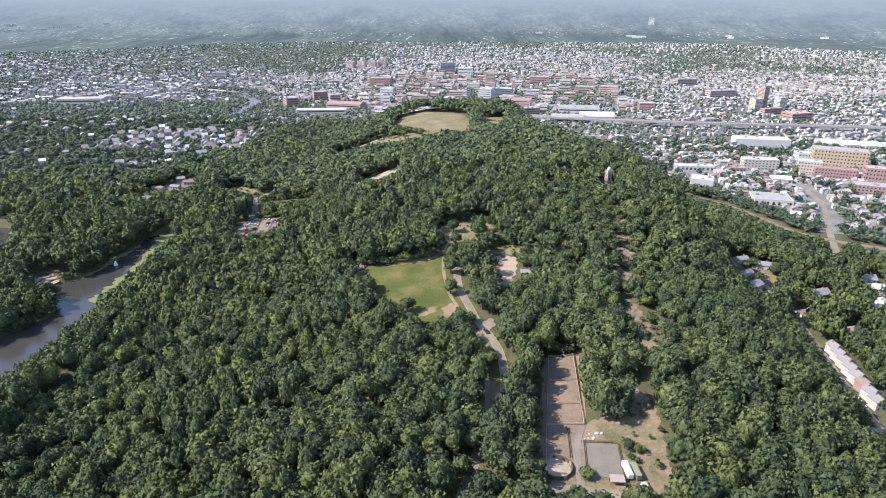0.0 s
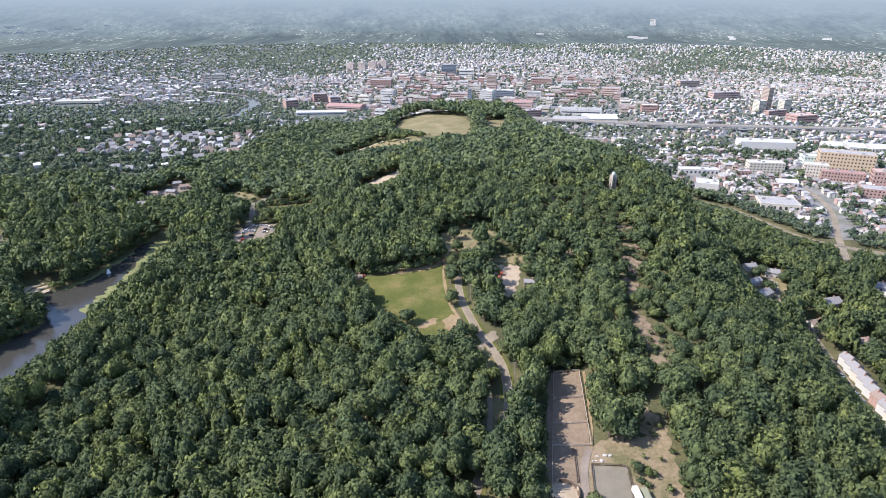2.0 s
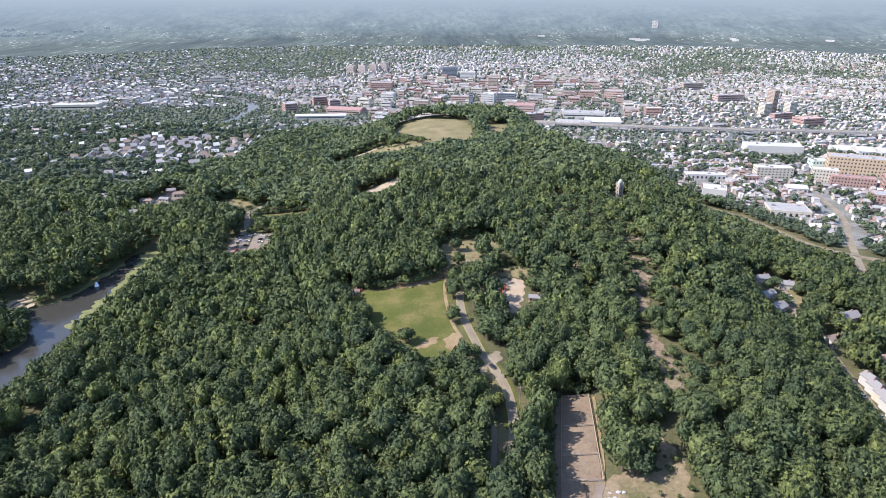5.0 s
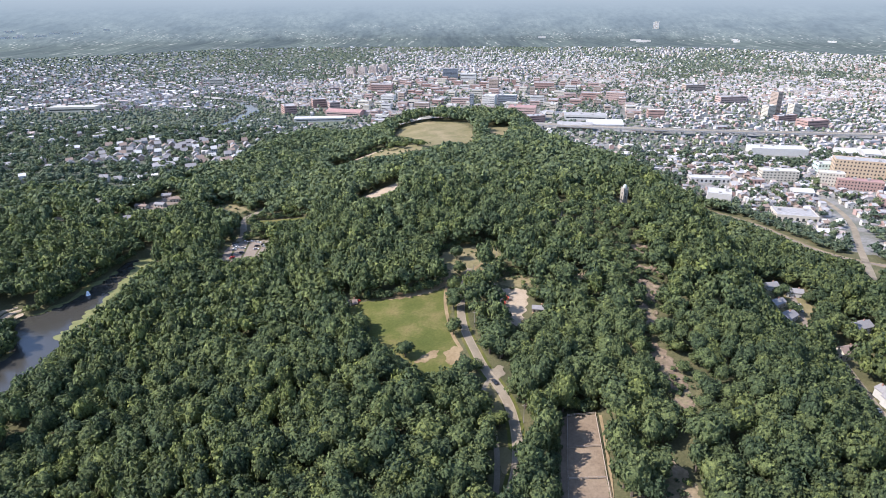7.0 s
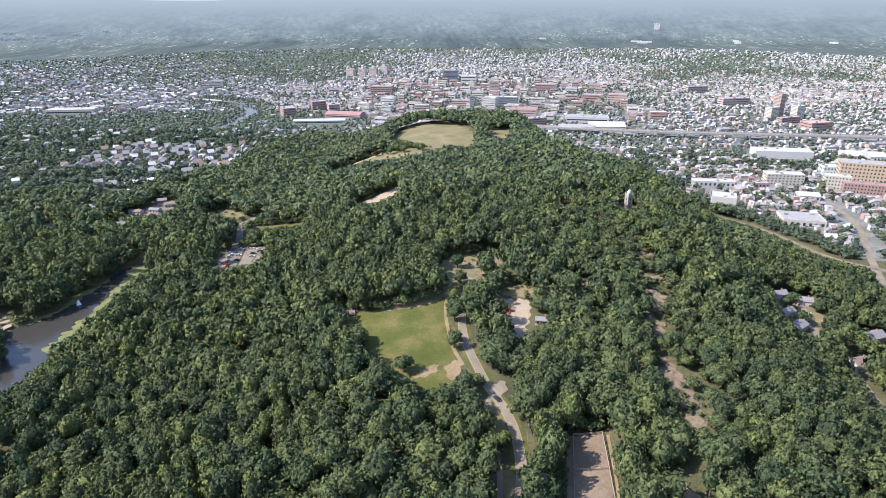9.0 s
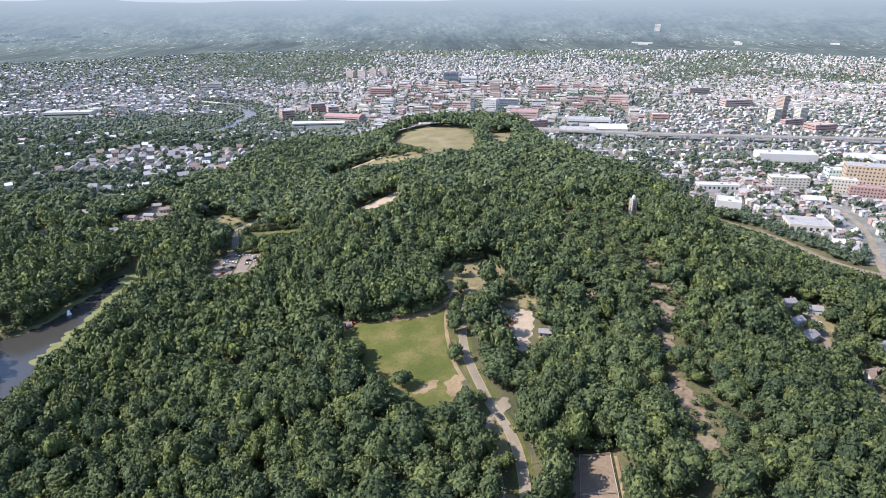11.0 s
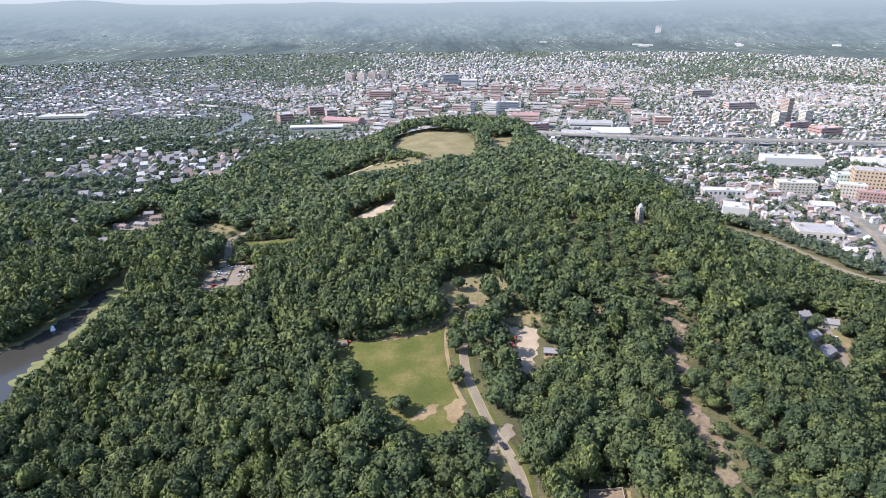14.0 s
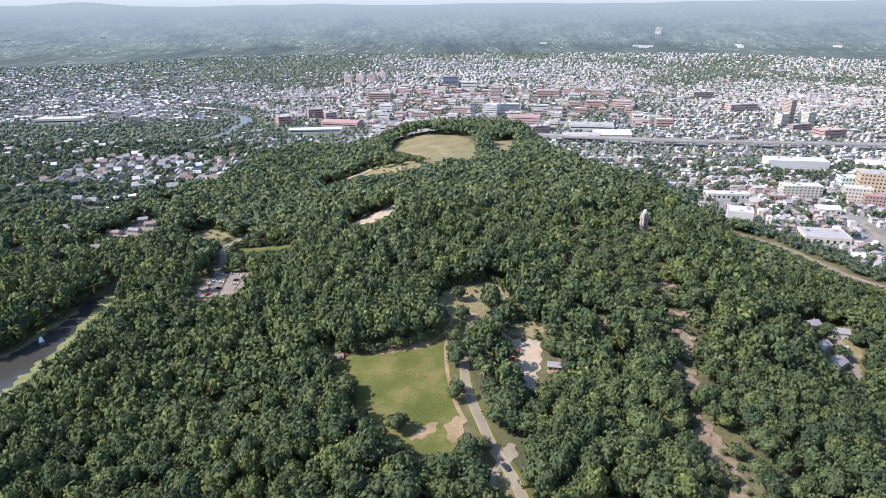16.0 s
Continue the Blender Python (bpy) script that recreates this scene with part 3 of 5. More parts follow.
# ---- town ----
WALLS = per_island("painted_house_walls", [(0.0, (0.52, 0.49, 0.455)), (0.24, (0.45, 0.40, 0.345)), (0.40, (0.37, 0.36, 0.36)), (0.50, (0.48, 0.44, 0.395)), (0.66, (0.34, 0.235, 0.20)), (0.80, (0.39, 0.32, 0.27))])
ROOFS = per_island("shingle_roofs", [(0.0, (0.22, 0.21, 0.21)), (0.20, (0.32, 0.305, 0.29)), (0.40, (0.41, 0.39, 0.37)), (0.57, (0.23, 0.20, 0.185)), (0.68, (0.31, 0.25, 0.22)), (0.84, (0.52, 0.505, 0.485)), (0.94, (0.17, 0.17, 0.185))])
APT = plain("pale_pink_brick", (0.42, 0.35, 0.31), 0.85, 0.12, 0.4)
BRICK = plain("red_brick", (0.285, 0.185, 0.155), 0.85, 0.2, 0.5)
PINK = plain("faded_brick", (0.345, 0.25, 0.215), 0.85, 0.18, 0.5)
YELLOW = plain("buff_brick", (0.38, 0.285, 0.19), 0.85, 0.15, 0.5)
CREAM = plain("cream_render", (0.42, 0.38, 0.31), 0.8, 0.12, 0.4)
WHITE = plain("white_paint", (0.405, 0.39, 0.36), 0.6, 0.10, 0.5)
TAN = plain("tan_stone", (0.30, 0.235, 0.19), 0.85, 0.15, 0.4)
SLATE = plain("grey_panel", (0.15, 0.165, 0.185), 0.5, 0.15, 0.4)
GREENP = plain("pale_green_panel", (0.45, 0.53, 0.47), 0.6, 0.12, 0.4)
GRAVEL_ROOF = plain("gravel_roof", (0.26, 0.25, 0.24), 0.95, 0.25, 0.25)
WHITE_ROOF = plain("white_membrane_roof", (0.38, 0.37, 0.35), 0.6, 0.12, 0.2)
RED_ROOF = plain("red_roof", (0.28, 0.17, 0.15), 0.8, 0.2, 0.3)
SHINGLE = plain("grey_shingle", (0.20, 0.19, 0.185), 0.9, 0.2, 1.5)
BROWN_SHINGLE = plain("brown_shingle", (0.20, 0.15, 0.12), 0.9, 0.2, 1.5)
GLASS, gn, gl, gb = shader("window_glass", 0.08, 0.6)
gb.inputs["Base Color"].default_value = (0.03, 0.035, 0.04, 1)
KEEP = []  # ground already taken: x, y, radius


def box(bm, x0, x1, y0, y1, z0, z1):
    v = [bm.verts.new(p) for p in ((x0, y0, z0), (x1, y0, z0), (x1, y1, z0), (x0, y1, z0), (x0, y0, z1), (x1, y0, z1), (x1, y1, z1), (x0, y1, z1))]
    for f in ((0, 3, 2, 1), (4, 5, 6, 7), (0, 1, 5, 4), (1, 2, 6, 5), (2, 3, 7, 6), (3, 0, 4, 7)):
        bm.faces.new([v[i] for i in f])


def boxes(*rows):
    bm = bmesh.new()
    for r in rows:
        box(bm, *r)
    return bm


WINDOW_MESH = {}


def window_part(parent, x, y, z, w, h, side):
    """A recessed-looking pane with its own depth, on the south (0) or west (1) face."""
    key = (round(w, 1), round(h, 1), side)
    if key not in WINDOW_MESH:
        bm = boxes((-w / 2, w / 2, -0.06, 0.04, -h / 2, h / 2)) if side == 0 else boxes((-0.06, 0.04, -w / 2, w / 2, -h / 2, h / 2))
        me = bpy.data.meshes.new("window")
        bm.to_mesh(me)
        bm.free()
        me.materials.append(GLASS)
        WINDOW_MESH[key] = me
    ob = new("window", WINDOW_MESH[key])
    ob.parent = parent
    ob.location = (x, y, z)


def building(name, label, category, x, y, w, d, h, turn, wall, roof, floors=0, cols=0, side_cols=0, style="flat", wide=0.42, raised=0.0):
    """A large town building: walls, a roof of its own and rows of windows on the two faces towards the park."""
    z = float(min(ground_z(x + sx * w / 2, y + sy * d / 2) for sx in (-1, 1) for sy in (-1, 1))) - 0.5 + raised
    b = thing(name, label, category, at=pose(x, y, z, 0, 0, turn))
    KEEP.append((x, y, 0.5 * math.hypot(w, d) + 5))
    h = h + 0.5
    part("wall", boxes((-w / 2, w / 2, -d / 2, d / 2, 0, h)), wall, b)
    if style == "flat":
        t = 0.5
        part("roof", boxes((-w / 2 + t, w / 2 - t, -d / 2 + t, d / 2 - t, h + 0.01, h + 0.25)), roof, b)
        part("parapet", boxes((-w / 2, w / 2, -d / 2, -d / 2 + t, h + 0.004, h + 0.9), (-w / 2, w / 2, d / 2 - t, d / 2, h + 0.004, h + 0.9),
                              (-w / 2, -w / 2 + t, -d / 2 + t, d / 2 - t, h + 0.004, h + 0.9), (w / 2 - t, w / 2, -d / 2 + t, d / 2 - t, h + 0.004, h + 0.9)), wall, b)
        r = random.Random(int(x * 7 + y))
        for _ in range(2):
            cx_, cy_ = r.uniform(-0.35, 0.35) * w, r.uniform(-0.3, 0.3) * d
            part("roof_plant", boxes((cx_ - 1.8, cx_ + 1.8, cy_ - 1.4, cy_ + 1.4, h + 0.26, h + 0.26 + r.uniform(1.2, 2.6))), GRAVEL_ROOF, b)
    else:
        n, bm = 9, bmesh.new()
        rise = 0.16 * d if style == "arch" else 0.12 * d
        ring = []
        for i in range(n):
            k = i / (n - 1)
            zz = rise * math.sin(math.pi * k) if style == "arch" else rise * (1 - abs(2 * k - 1))
            ring.append([bm.verts.new((sx * (w / 2 + 0.4), (k - 0.5) * (d + 0.8), h + 0.05 + zz)) for sx in (-1, 1)])
        for p, q in zip(ring[:-1], ring[1:]):
            bm.faces.new((p[0], p[1], q[1], q[0]))
        for s_ in (0, 1):
            bm.faces.new([p[s_] for p in ring] if s_ == 0 else [p[s_] for p in ring[::-1]])
        part("roof", bm, roof, b)
    fh = h / max(floors, 1)
    for i in range(floors):
        if y > 1150:
            part("window_band", boxes((-w * 0.46, w * 0.46, -d / 2 - 0.06, -d / 2 + 0.04, fh * (i + 0.44), fh * (i + 0.66))), GLASS, b)
            part("window_band", boxes((-w / 2 - 0.06, -w / 2 + 0.04, -d * 0.45, d * 0.45, fh * (i + 0.44), fh * (i + 0.66))), GLASS, b)
            continue
        for j in range(cols):
            window_part(b, (j + 0.5) / cols * w - w / 2, -d / 2 - 0.01, fh * (i + 0.55), w / cols * wide, fh * 0.42, 0)
        for j in range(side_cols):
            window_part(b, -w / 2 - 0.01, (j + 0.5) / side_cols * d - d / 2, fh * (i + 0.55), d / side_cols * wide, fh * 0.42, 1)
    return b


for x_, y_, h_ in ((-314, 2110, 25), (-275, 2110, 27), (-242, 2140, 27), (-208, 2155, 29)):
    b = building("apartment_tower", "pinkish brick apartment slab, one of four in a row", "apartment block", x_, y_, 25, 20, h_, -14, APT, GRAVEL_ROOF, 9, 5, 3)
    tagged(b, group="row of apartment towers")
    part("lift_house", boxes((-4, 4, -4, 4, h_ + 0.8, h_ + 6)), CREAM, b)
building("mill", "long pale beige mill building", "factory", -845, 1425, 104, 34, 11, 6, CREAM, CONCRETE, 1, 18, 4)
building("warehouse", "beige block above the river", "warehouse", -677, 1870, 37, 24, 20, 10, CREAM, GRAVEL_ROOF, 3, 6, 3)
building("mill", "red brick mill beside the river", "factory", -346, 1385, 27, 40, 19, 25, BRICK, GRAVEL_ROOF, 4, 6, 8)
building("mill", "dark red brick mill building", "factory", -297, 1475, 32, 26, 19, 20, BRICK, GRAVEL_ROOF, 4, 7, 5)
building("mill", "brick mill with a flat roof", "factory", -258, 1450, 24, 30, 16, 20, PINK, GRAVEL_ROOF, 3, 5, 5)
building("shed", "long factory shed with a faded red roof", "factory", -218, 1368, 80, 36, 9, -14, PINK, RED_ROOF, 1, 14, 4, "ridge")
building("shed", "low shed with a white roof", "factory", -260, 1300, 105, 22, 7, 4, WHITE, WHITE_ROOF, 1, 16, 3, "ridge")
building("mill", "large red brick office block", "office block", -174, 1728, 58, 30, 20, -4, BRICK, GRAVEL_ROOF, 4, 11, 5)
building("mill", "small faded brick office block", "office block", -303, 1720, 27, 20, 13, 8, PINK, GRAVEL_ROOF, 3, 6, 4)
building("office_block", "dark slate-grey downtown office slab", "office block", 16, 1995, 47, 18, 30, -3, SLATE, GRAVEL_ROOF, 8, 9, 3)
building("civic_building", "white civic building with tall window bays", "office block", 69, 1897, 45, 30, 27, -6, WHITE, WHITE_ROOF, 3, 7, 4)
building("office_tower", "tan stone downtown office tower", "office tower", 132, 1722, 25, 25, 33, -10, TAN, GRAVEL_ROOF, 9, 5, 4)
building("office_block", "white downtown office block", "office block", 105, 1490, 30, 28, 24, -18, WHITE, WHITE_ROOF, 5, 6, 5)
building("office_block", "dark glass downtown office block", "office block", 150, 1522, 44, 26, 20, -12, SLATE, WHITE_ROOF, 5, 9, 5)
building("office_block", "faded brick block of shops", "office block", 37, 1515, 43, 22, 14, -10, PINK, GRAVEL_ROOF, 3, 9, 4)
building("clock_tower", "slender dark stone clock tower", "tower", 59, 1408, 8, 8, 38, -12, SLATE, GRAVEL_ROOF, 8, 1, 1)
building("mill", "long faded red brick mill", "factory", 166, 1352, 58, 36, 20, -12, PINK, RED_ROOF, 4, 11, 7)
building("mill", "dark brick mill at the foot of the hill", "factory", 180, 1262, 36, 24, 17, 18, BRICK, GRAVEL_ROOF, 4, 7, 5)
building("mill", "red brick block with a flat roof", "factory", 276, 1770, 55, 30, 18, -8, BRICK, GRAVEL_ROOF, 3, 10, 5)
building("mill", "three-storey red brick school block", "school", 359, 1578, 36, 26, 17, -14, BRICK, GRAVEL_ROOF, 3, 7, 4)
building("mill", "faded brick mill among houses", "factory", 422, 1560, 46, 26, 20, -20, PINK, GRAVEL_ROOF, 4, 9, 5)
building("arena", "long white arched-roof sports hall", "hall", 313, 1228, 66, 40, 8, -4, WHITE, WHITE_ROOF, 1, 10, 4, "arch")
building("arena", "long grey arched-roof sports hall", "hall", 250, 1208, 66, 40, 7, -8, CREAM, GRAVEL_ROOF, 1, 10, 4, "arch")
building("shed", "long white warehouse with grey roof", "warehouse", 293, 1312, 87, 34, 10, -10, WHITE, GRAVEL_ROOF, 1, 12, 4)
building("office_tower", "narrow tan stone tower", "office tower", 222, 1612, 12, 14, 26, -10, TAN, GRAVEL_ROOF, 7, 3, 3)
building("apartment_tower", "brown brick high-rise with dark window strips", "apartment block", 713, 1362, 15, 18, 47, 24, TAN, GRAVEL_ROOF, 17, 4, 3, wide=0.5)
building("apartment_block", "white mid-rise apartment block", "apartment block", 684, 1330, 22, 16, 24, 24, CREAM, WHITE_ROOF, 9, 6, 4)
building("apartment_block", "pale mid-rise apartment block", "apartment block", 738, 1330, 23, 15, 27, 24, CREAM, WHITE_ROOF, 10, 6, 4)
building("apartment_block", "low red brick apartment block", "apartment block", 695, 1282, 50, 14, 12, 20, BRICK, GRAVEL_ROOF, 3, 9, 3)
building("school", "large red brick school building", "school", 712, 1215, 48, 30, 15, 14, BRICK, PINK, 3, 11, 6)
building("school", "faded brick school in a park", "school", 690, 1522, 70, 24, 15, 10, PINK, GRAVEL_ROOF, 3, 13, 4)
building("office_block", "tan stone apartment block", "apartment block", 676, 1722, 58, 22, 17, 10, TAN, GRAVEL_ROOF, 4, 11, 4)
building("warehouse", "long warehouse with a bright white roof", "warehouse", 537, 1004, 86, 30, 10, -9, WHITE, WHITE_ROOF)
building("apartment_block", "white apartment block with balconies", "apartment block", 461, 852, 48, 18, 14, -8, CREAM, WHITE_ROOF, 4, 10, 4)
building("workshop", "pale green panelled workshop", "workshop", 553, 902, 22, 18, 11, -6, GREENP, WHITE_ROOF, 2, 5, 4)
building("hospital", "large buff brick hospital block", "hospital", 585, 868, 70, 26, 24, -22, YELLOW, GRAVEL_ROOF, 5, 16, 6)
building("hospital", "cream rendered hospital wing", "hospital", 519, 828, 30, 16, 17, -22, CREAM, WHITE_ROOF, 4, 8, 4)
building("hospital", "low red brick hospital wing", "hospital", 544, 806, 52, 16, 12, -22, BRICK, RED_ROOF, 3, 14, 4)
building("hospital", "long red brick ward block", "hospital", 600, 770, 70, 20, 20, -22, BRICK, PINK, 4, 18, 5)
building("school", "red brick school near the main road", "school", 540, 722, 46, 22, 11, -22, BRICK, GRAVEL_ROOF, 3, 11, 5)
building("warehouse", "white box-shaped warehouse below the hill", "warehouse", 337, 752, 27, 24, 13, -22, WHITE, WHITE_ROOF)
building("warehouse", "low flat-roofed cream warehouse", "warehouse", 388, 676, 42, 30, 8, -14, CREAM, GRAVEL_ROOF, 1, 7, 4)
building("warehouse", "low shed with a white roof", "warehouse", 362, 842, 52, 16, 7, -6, WHITE, WHITE_ROOF, 1, 9, 3)
building("workshop", "small dark brick workshop", "workshop", 421, 832, 18, 14, 7, -6, BRICK, GRAVEL_ROOF, 1, 4, 3)
building("hall", "small white hall with arched roof", "hall", 455, 780, 24, 18, 6, -12, WHITE, WHITE_ROOF, 1, 4, 3, "arch")
for i in range(5):
    b = building("storage_shed", "long storage shed with a white roof", "shed", 640 + 30 * i, 990 - 9 * i, 24, 36, 8, -12, WHITE, WHITE_ROOF, 1, 5, 0, "ridge")
    tagged(b, group="row of storage sheds")
r = random.Random(3)
for i in range(420):
    x_, y_ = r.uniform(-230, 450), r.uniform(1280, 1960)
    w_, d_, h_ = r.uniform(11, 34), r.uniform(11, 24), r.uniform(7, 17)
    if any(math.hypot(x_ - kx, y_ - ky) < kr + 0.40 * math.hypot(w_, d_) for kx, ky, kr in KEEP):
        continue
    wall_ = r.choice((BRICK, PINK, PINK, TAN, CREAM, CREAM, WHITE))
    kind_ = {"red_brick": "red brick", "faded_brick": "faded brick", "tan_stone": "tan stone", "cream_render": "cream rendered", "white_paint": "white painted"}[wall_.name]
    building("town_block", "flat-roofed %s downtown block of shops" % kind_, "office block", x_, y_, w_, d_, h_, r.choice((-14, -14, 76, -8)), wall_, r.choice((GRAVEL_ROOF, WHITE_ROOF, GRAVEL_ROOF, CONCRETE)), int(h_ / 5), int(w_ / 9), int(d_ / 9))

# Highway on a viaduct in front of the town
DECK = curve([(120, 1230), (250, 1185), (400, 1150), (550, 1128), (700, 1110), (830, 1090), (1000, 1060)], 12)
viaduct = thing("viaduct", "grey concrete highway viaduct crossing the town", "viaduct", kind="structure")
t_ = np.gradient(DECK, axis=0)
n_ = np.stack([-t_[:, 1], t_[:, 0]], -1) / np.hypot(*t_.T)[:, None]
zd = ground_z(*DECK.T) + 10.0


def along(name, lo, hi, z0, z1, mat):
    """A beam of rectangular section along the deck."""
    ring = np.stack([np.c_[DECK + n_ * o, zd + z] for o, z in ((lo, z0), (hi, z0), (hi, z1), (lo, z1))], 1)
    k_ = np.arange(ring.shape[0] * 4).reshape(-1, 4)
    f_ = np.concatenate([np.stack([k_[:-1, i], k_[:-1, (i + 1) % 4], k_[1:, (i + 1) % 4], k_[1:, i]], -1) for i in range(4)])
    ob = new(name, mesh_from(name, ring.reshape(-1, 3), f_, [mat]))
    ob.parent = viaduct


along("deck", -9.5, 9.5, -1.8, 0.0, GRAVEL_ROOF)
along("carriageway", -9, 9, 0.004, 0.06, ASPHALT)
along("barrier", -9.5, -9.1, 0.004, 0.9, GRAVEL_ROOF)
along("barrier", 9.1, 9.5, 0.004, 0.9, GRAVEL_ROOF)
along("median", -0.3, 0.3, 0.07, 0.9, CONCRETE)
for i in range(0, len(DECK), 3):
    for o in (-7, 7):
        px_, py_ = DECK[i] + n_[i] * o
        part("pier", boxes((px_ - 0.9, px_ + 0.9, py_ - 0.9, py_ + 0.9, zd[i] - 13, zd[i] - 1.6)), CONCRETE, viaduct)

# River in the valley with its bridge
RIVER = curve([(-478, 1165), (-462, 1200), (-446, 1260), (-440, 1340), (-436, 1420), (-460, 1490), (-540, 1560), (-600, 1590)])
ribbon("river", RIVER, 34, WATER, "slow river below the falls", "river", 1.2)
bridge = thing("road_bridge", "white road bridge over the river", "bridge", at=pose(-600, 1590, float(ground_z(-600, 1590)) + 6, 0, 0, -25))
part("deck", boxes((-45, 45, -5, 5, -1.2, 0)), CONCRETE, bridge)
for x_ in (-24, 0, 24):
    part("pier", boxes((x_ - 1.2, x_ + 1.2, -4, 4, -8, -1.2)), CONCRETE, bridge)
for y_ in (-5, 4.6):
    part("parapet", boxes((-45, 45, y_, y_ + 0.4, 0.004, 1.0)), CONCRETE, bridge)


def many_houses(name, label, spots, walls, roofs):
    """Gabled houses in one mesh. spots: x, y, turn, length, depth, wall height, ridge rise."""
    s = np.asarray(spots, float)
    u = np.array([(-1, -1), (1, -1), (1, 1), (-1, 1)]) * 0.5
    co, si = np.cos(s[:, 2:3]), np.sin(s[:, 2:3])

    def at(ux, uy, z, grow=1.0):
        a_, b_ = ux * s[:, 3:4] * grow, uy * s[:, 4:5] * grow
        return np.stack([s[:, 0:1] + a_ * co - b_ * si, s[:, 1:2] + a_ * si + b_ * co, np.broadcast_to(z, a_.shape)], -1)

    z0 = base_z(s[:, 0], s[:, 1])[:, None] - 1.5
    zt, zr = z0 + 1.5 + s[:, 5:6], z0 + 1.5 + s[:, 5:6] + s[:, 6:7]
    base, top = at(u[:, 0][None], u[:, 1][None], z0), at(u[:, 0][None], u[:, 1][None], zt)
    gable = at(np.array([[-0.5, 0.5]]), np.array([[0.0, 0.0]]), zr - 0.15)
    eave = at(u[:, 0][None], u[:, 1][None], zt + 0.02, 1.08)
    ridge = at(np.array([[-0.54, 0.54]]), np.array([[0.0, 0.0]]), zr + 0.12)
    V = np.concatenate([base, top, gable, eave, ridge], 1)
    wall = [(0, 1, 5), (0, 5, 4), (1, 2, 6), (1, 6, 5), (2, 3, 7), (2, 7, 6), (3, 0, 4), (3, 4, 7), (4, 8, 7), (5, 6, 9)]
    roof = [(10, 11, 15), (10, 15, 14), (12, 13, 14), (12, 14, 15)]
    F = np.array(wall + roof)
    idx = np.array([0] * len(wall) + [1] * len(roof))
    n = len(s)
    FF = (F[None] + (np.arange(n) * 16)[:, None, None]).reshape(-1, 3)
    me = mesh_from(name, V.reshape(-1, 3), FF, [walls, roofs], np.tile(idx, n))
    return tagged(new(name, me), label, "houses", kind="stuff")


def built(x, y):
    """How thickly the land is built over, 0 to 1: few houses among the trees west of the lake and below the cliff."""
    west = np.interp(y - 0.08 * (x + 400), [600, 880, 930, 1060, 1100, 1200, 1260, 1400, 1460], [0.05, 0.08, 0.30, 0.45, 0.15, 0.4, 0.06, 0.10, 0.95])
    w = np.where(x < -150, west, 1.0)
    e = np.where((x > 200) & (y < 560), 0.08 + 0.5 * ss(320, 560, x), 1.0)
    river = ss(25, 90, off_line(RIVER, x, y))
    green = 0.34 + 0.66 * ss(-0.75, 0.25, np.sin(x / 260 + 0.7) * np.sin(y / 330 + 0.4) + 0.5 * np.sin(x / 91) * np.sin(y / 120))
    return w * e * river * np.where(y > 1000, green, 1.0) * (1 - 0.42 * ss(2050, 2600, y) * ss(-100, -500, x))


def taken(x, y):
    bad = np.zeros(np.shape(x), bool)
    for kx, ky, kr in KEEP:
        bad |= np.hypot(x - kx, y - ky) < kr
    bad |= off_line(DECK, x, y) < 18
    bad |= (off_line(RAIL, x, y) < 26) & (y < 760)
    for line, w in WAYS:
        bad |= off_line(line, x, y) < w / 2 + 6
    return bad


# ---- houses near the park ----
CHIMNEY = plain("chimney_brick", (0.30, 0.17, 0.13), 0.9, 0.2, 2)
DOOR = plain("dark_door", (0.12, 0.07, 0.05), 0.5, 0.2, 2)


def house(label, x, y, turn, w, d, h, rise, wall, roof, group=""):
    """A gabled house: ridge along its width, front to the south."""
    z = float(min(ground_z(x - 4, y - 4), ground_z(x + 4, y + 4), ground_z(x, y))) - 0.3
    b = thing("house", label, "house", group, at=pose(x, y, z, 0, 0, turn))
    KEEP.append((x, y, 0.5 * math.hypot(w, d) + 3))
    bm = boxes((-w / 2, w / 2, -d / 2, d / 2, 0, h))
    for s_ in (-1, 1):
        v = [bm.verts.new((s_ * w / 2, yy, zz)) for yy, zz in ((-d / 2, h), (d / 2, h), (0, h + rise - 0.1))]
        bm.faces.new(v if s_ > 0 else v[::-1])
    part("wall", bm, wall, b)
    bm, o = bmesh.new(), 0.45
    k_ = rise / (d / 2)
    for s_ in (-1, 1):
        lo = [(sx * (w / 2 + o), s_ * (d / 2 + o), h - o * k_ + 0.05) for sx in (-1, 1)]
        hi = [(sx * (w / 2 + o), 0, h + rise + 0.05) for sx in (-1, 1)]
        a_ = [bm.verts.new(p) for p in (*lo, hi[1], hi[0])]
        c_ = [bm.verts.new((p[0], p[1], p[2] + 0.2)) for p in (*lo, hi[1], hi[0])]
        bm.faces.new(a_), bm.faces.new(c_)
        for i in range(4):
            bm.faces.new((a_[i], a_[(i + 1) % 4], c_[(i + 1) % 4], c_[i]))
    bmesh.ops.recalc_face_normals(bm, faces=bm.faces)
    part("roof", bm, roof, b)
    part("chimney", boxes((w * 0.2, w * 0.2 + 0.7, 0.4, 1.1, h + rise - 1.4, h + rise + 1.0)), CHIMNEY, b)
    part("door", boxes((-0.5, 0.5, -d / 2 - 0.06, -d / 2 + 0.04, 0.1, 2.2)), DOOR, b)
    for i in range(int(h / 2.8)):
        for xx in (-0.33, 0.33) if i == 0 else (-0.33, 0, 0.33):
            window_part(b, xx * w, -d / 2 - 0.01, 1.7 + 2.8 * i, 1.1, 1.4, 0)
        for yy in (-0.25, 0.25):
            window_part(b, -w / 2 - 0.01, yy * d, 1.7 + 2.8 * i, 1.1, 1.4, 1)
    return b


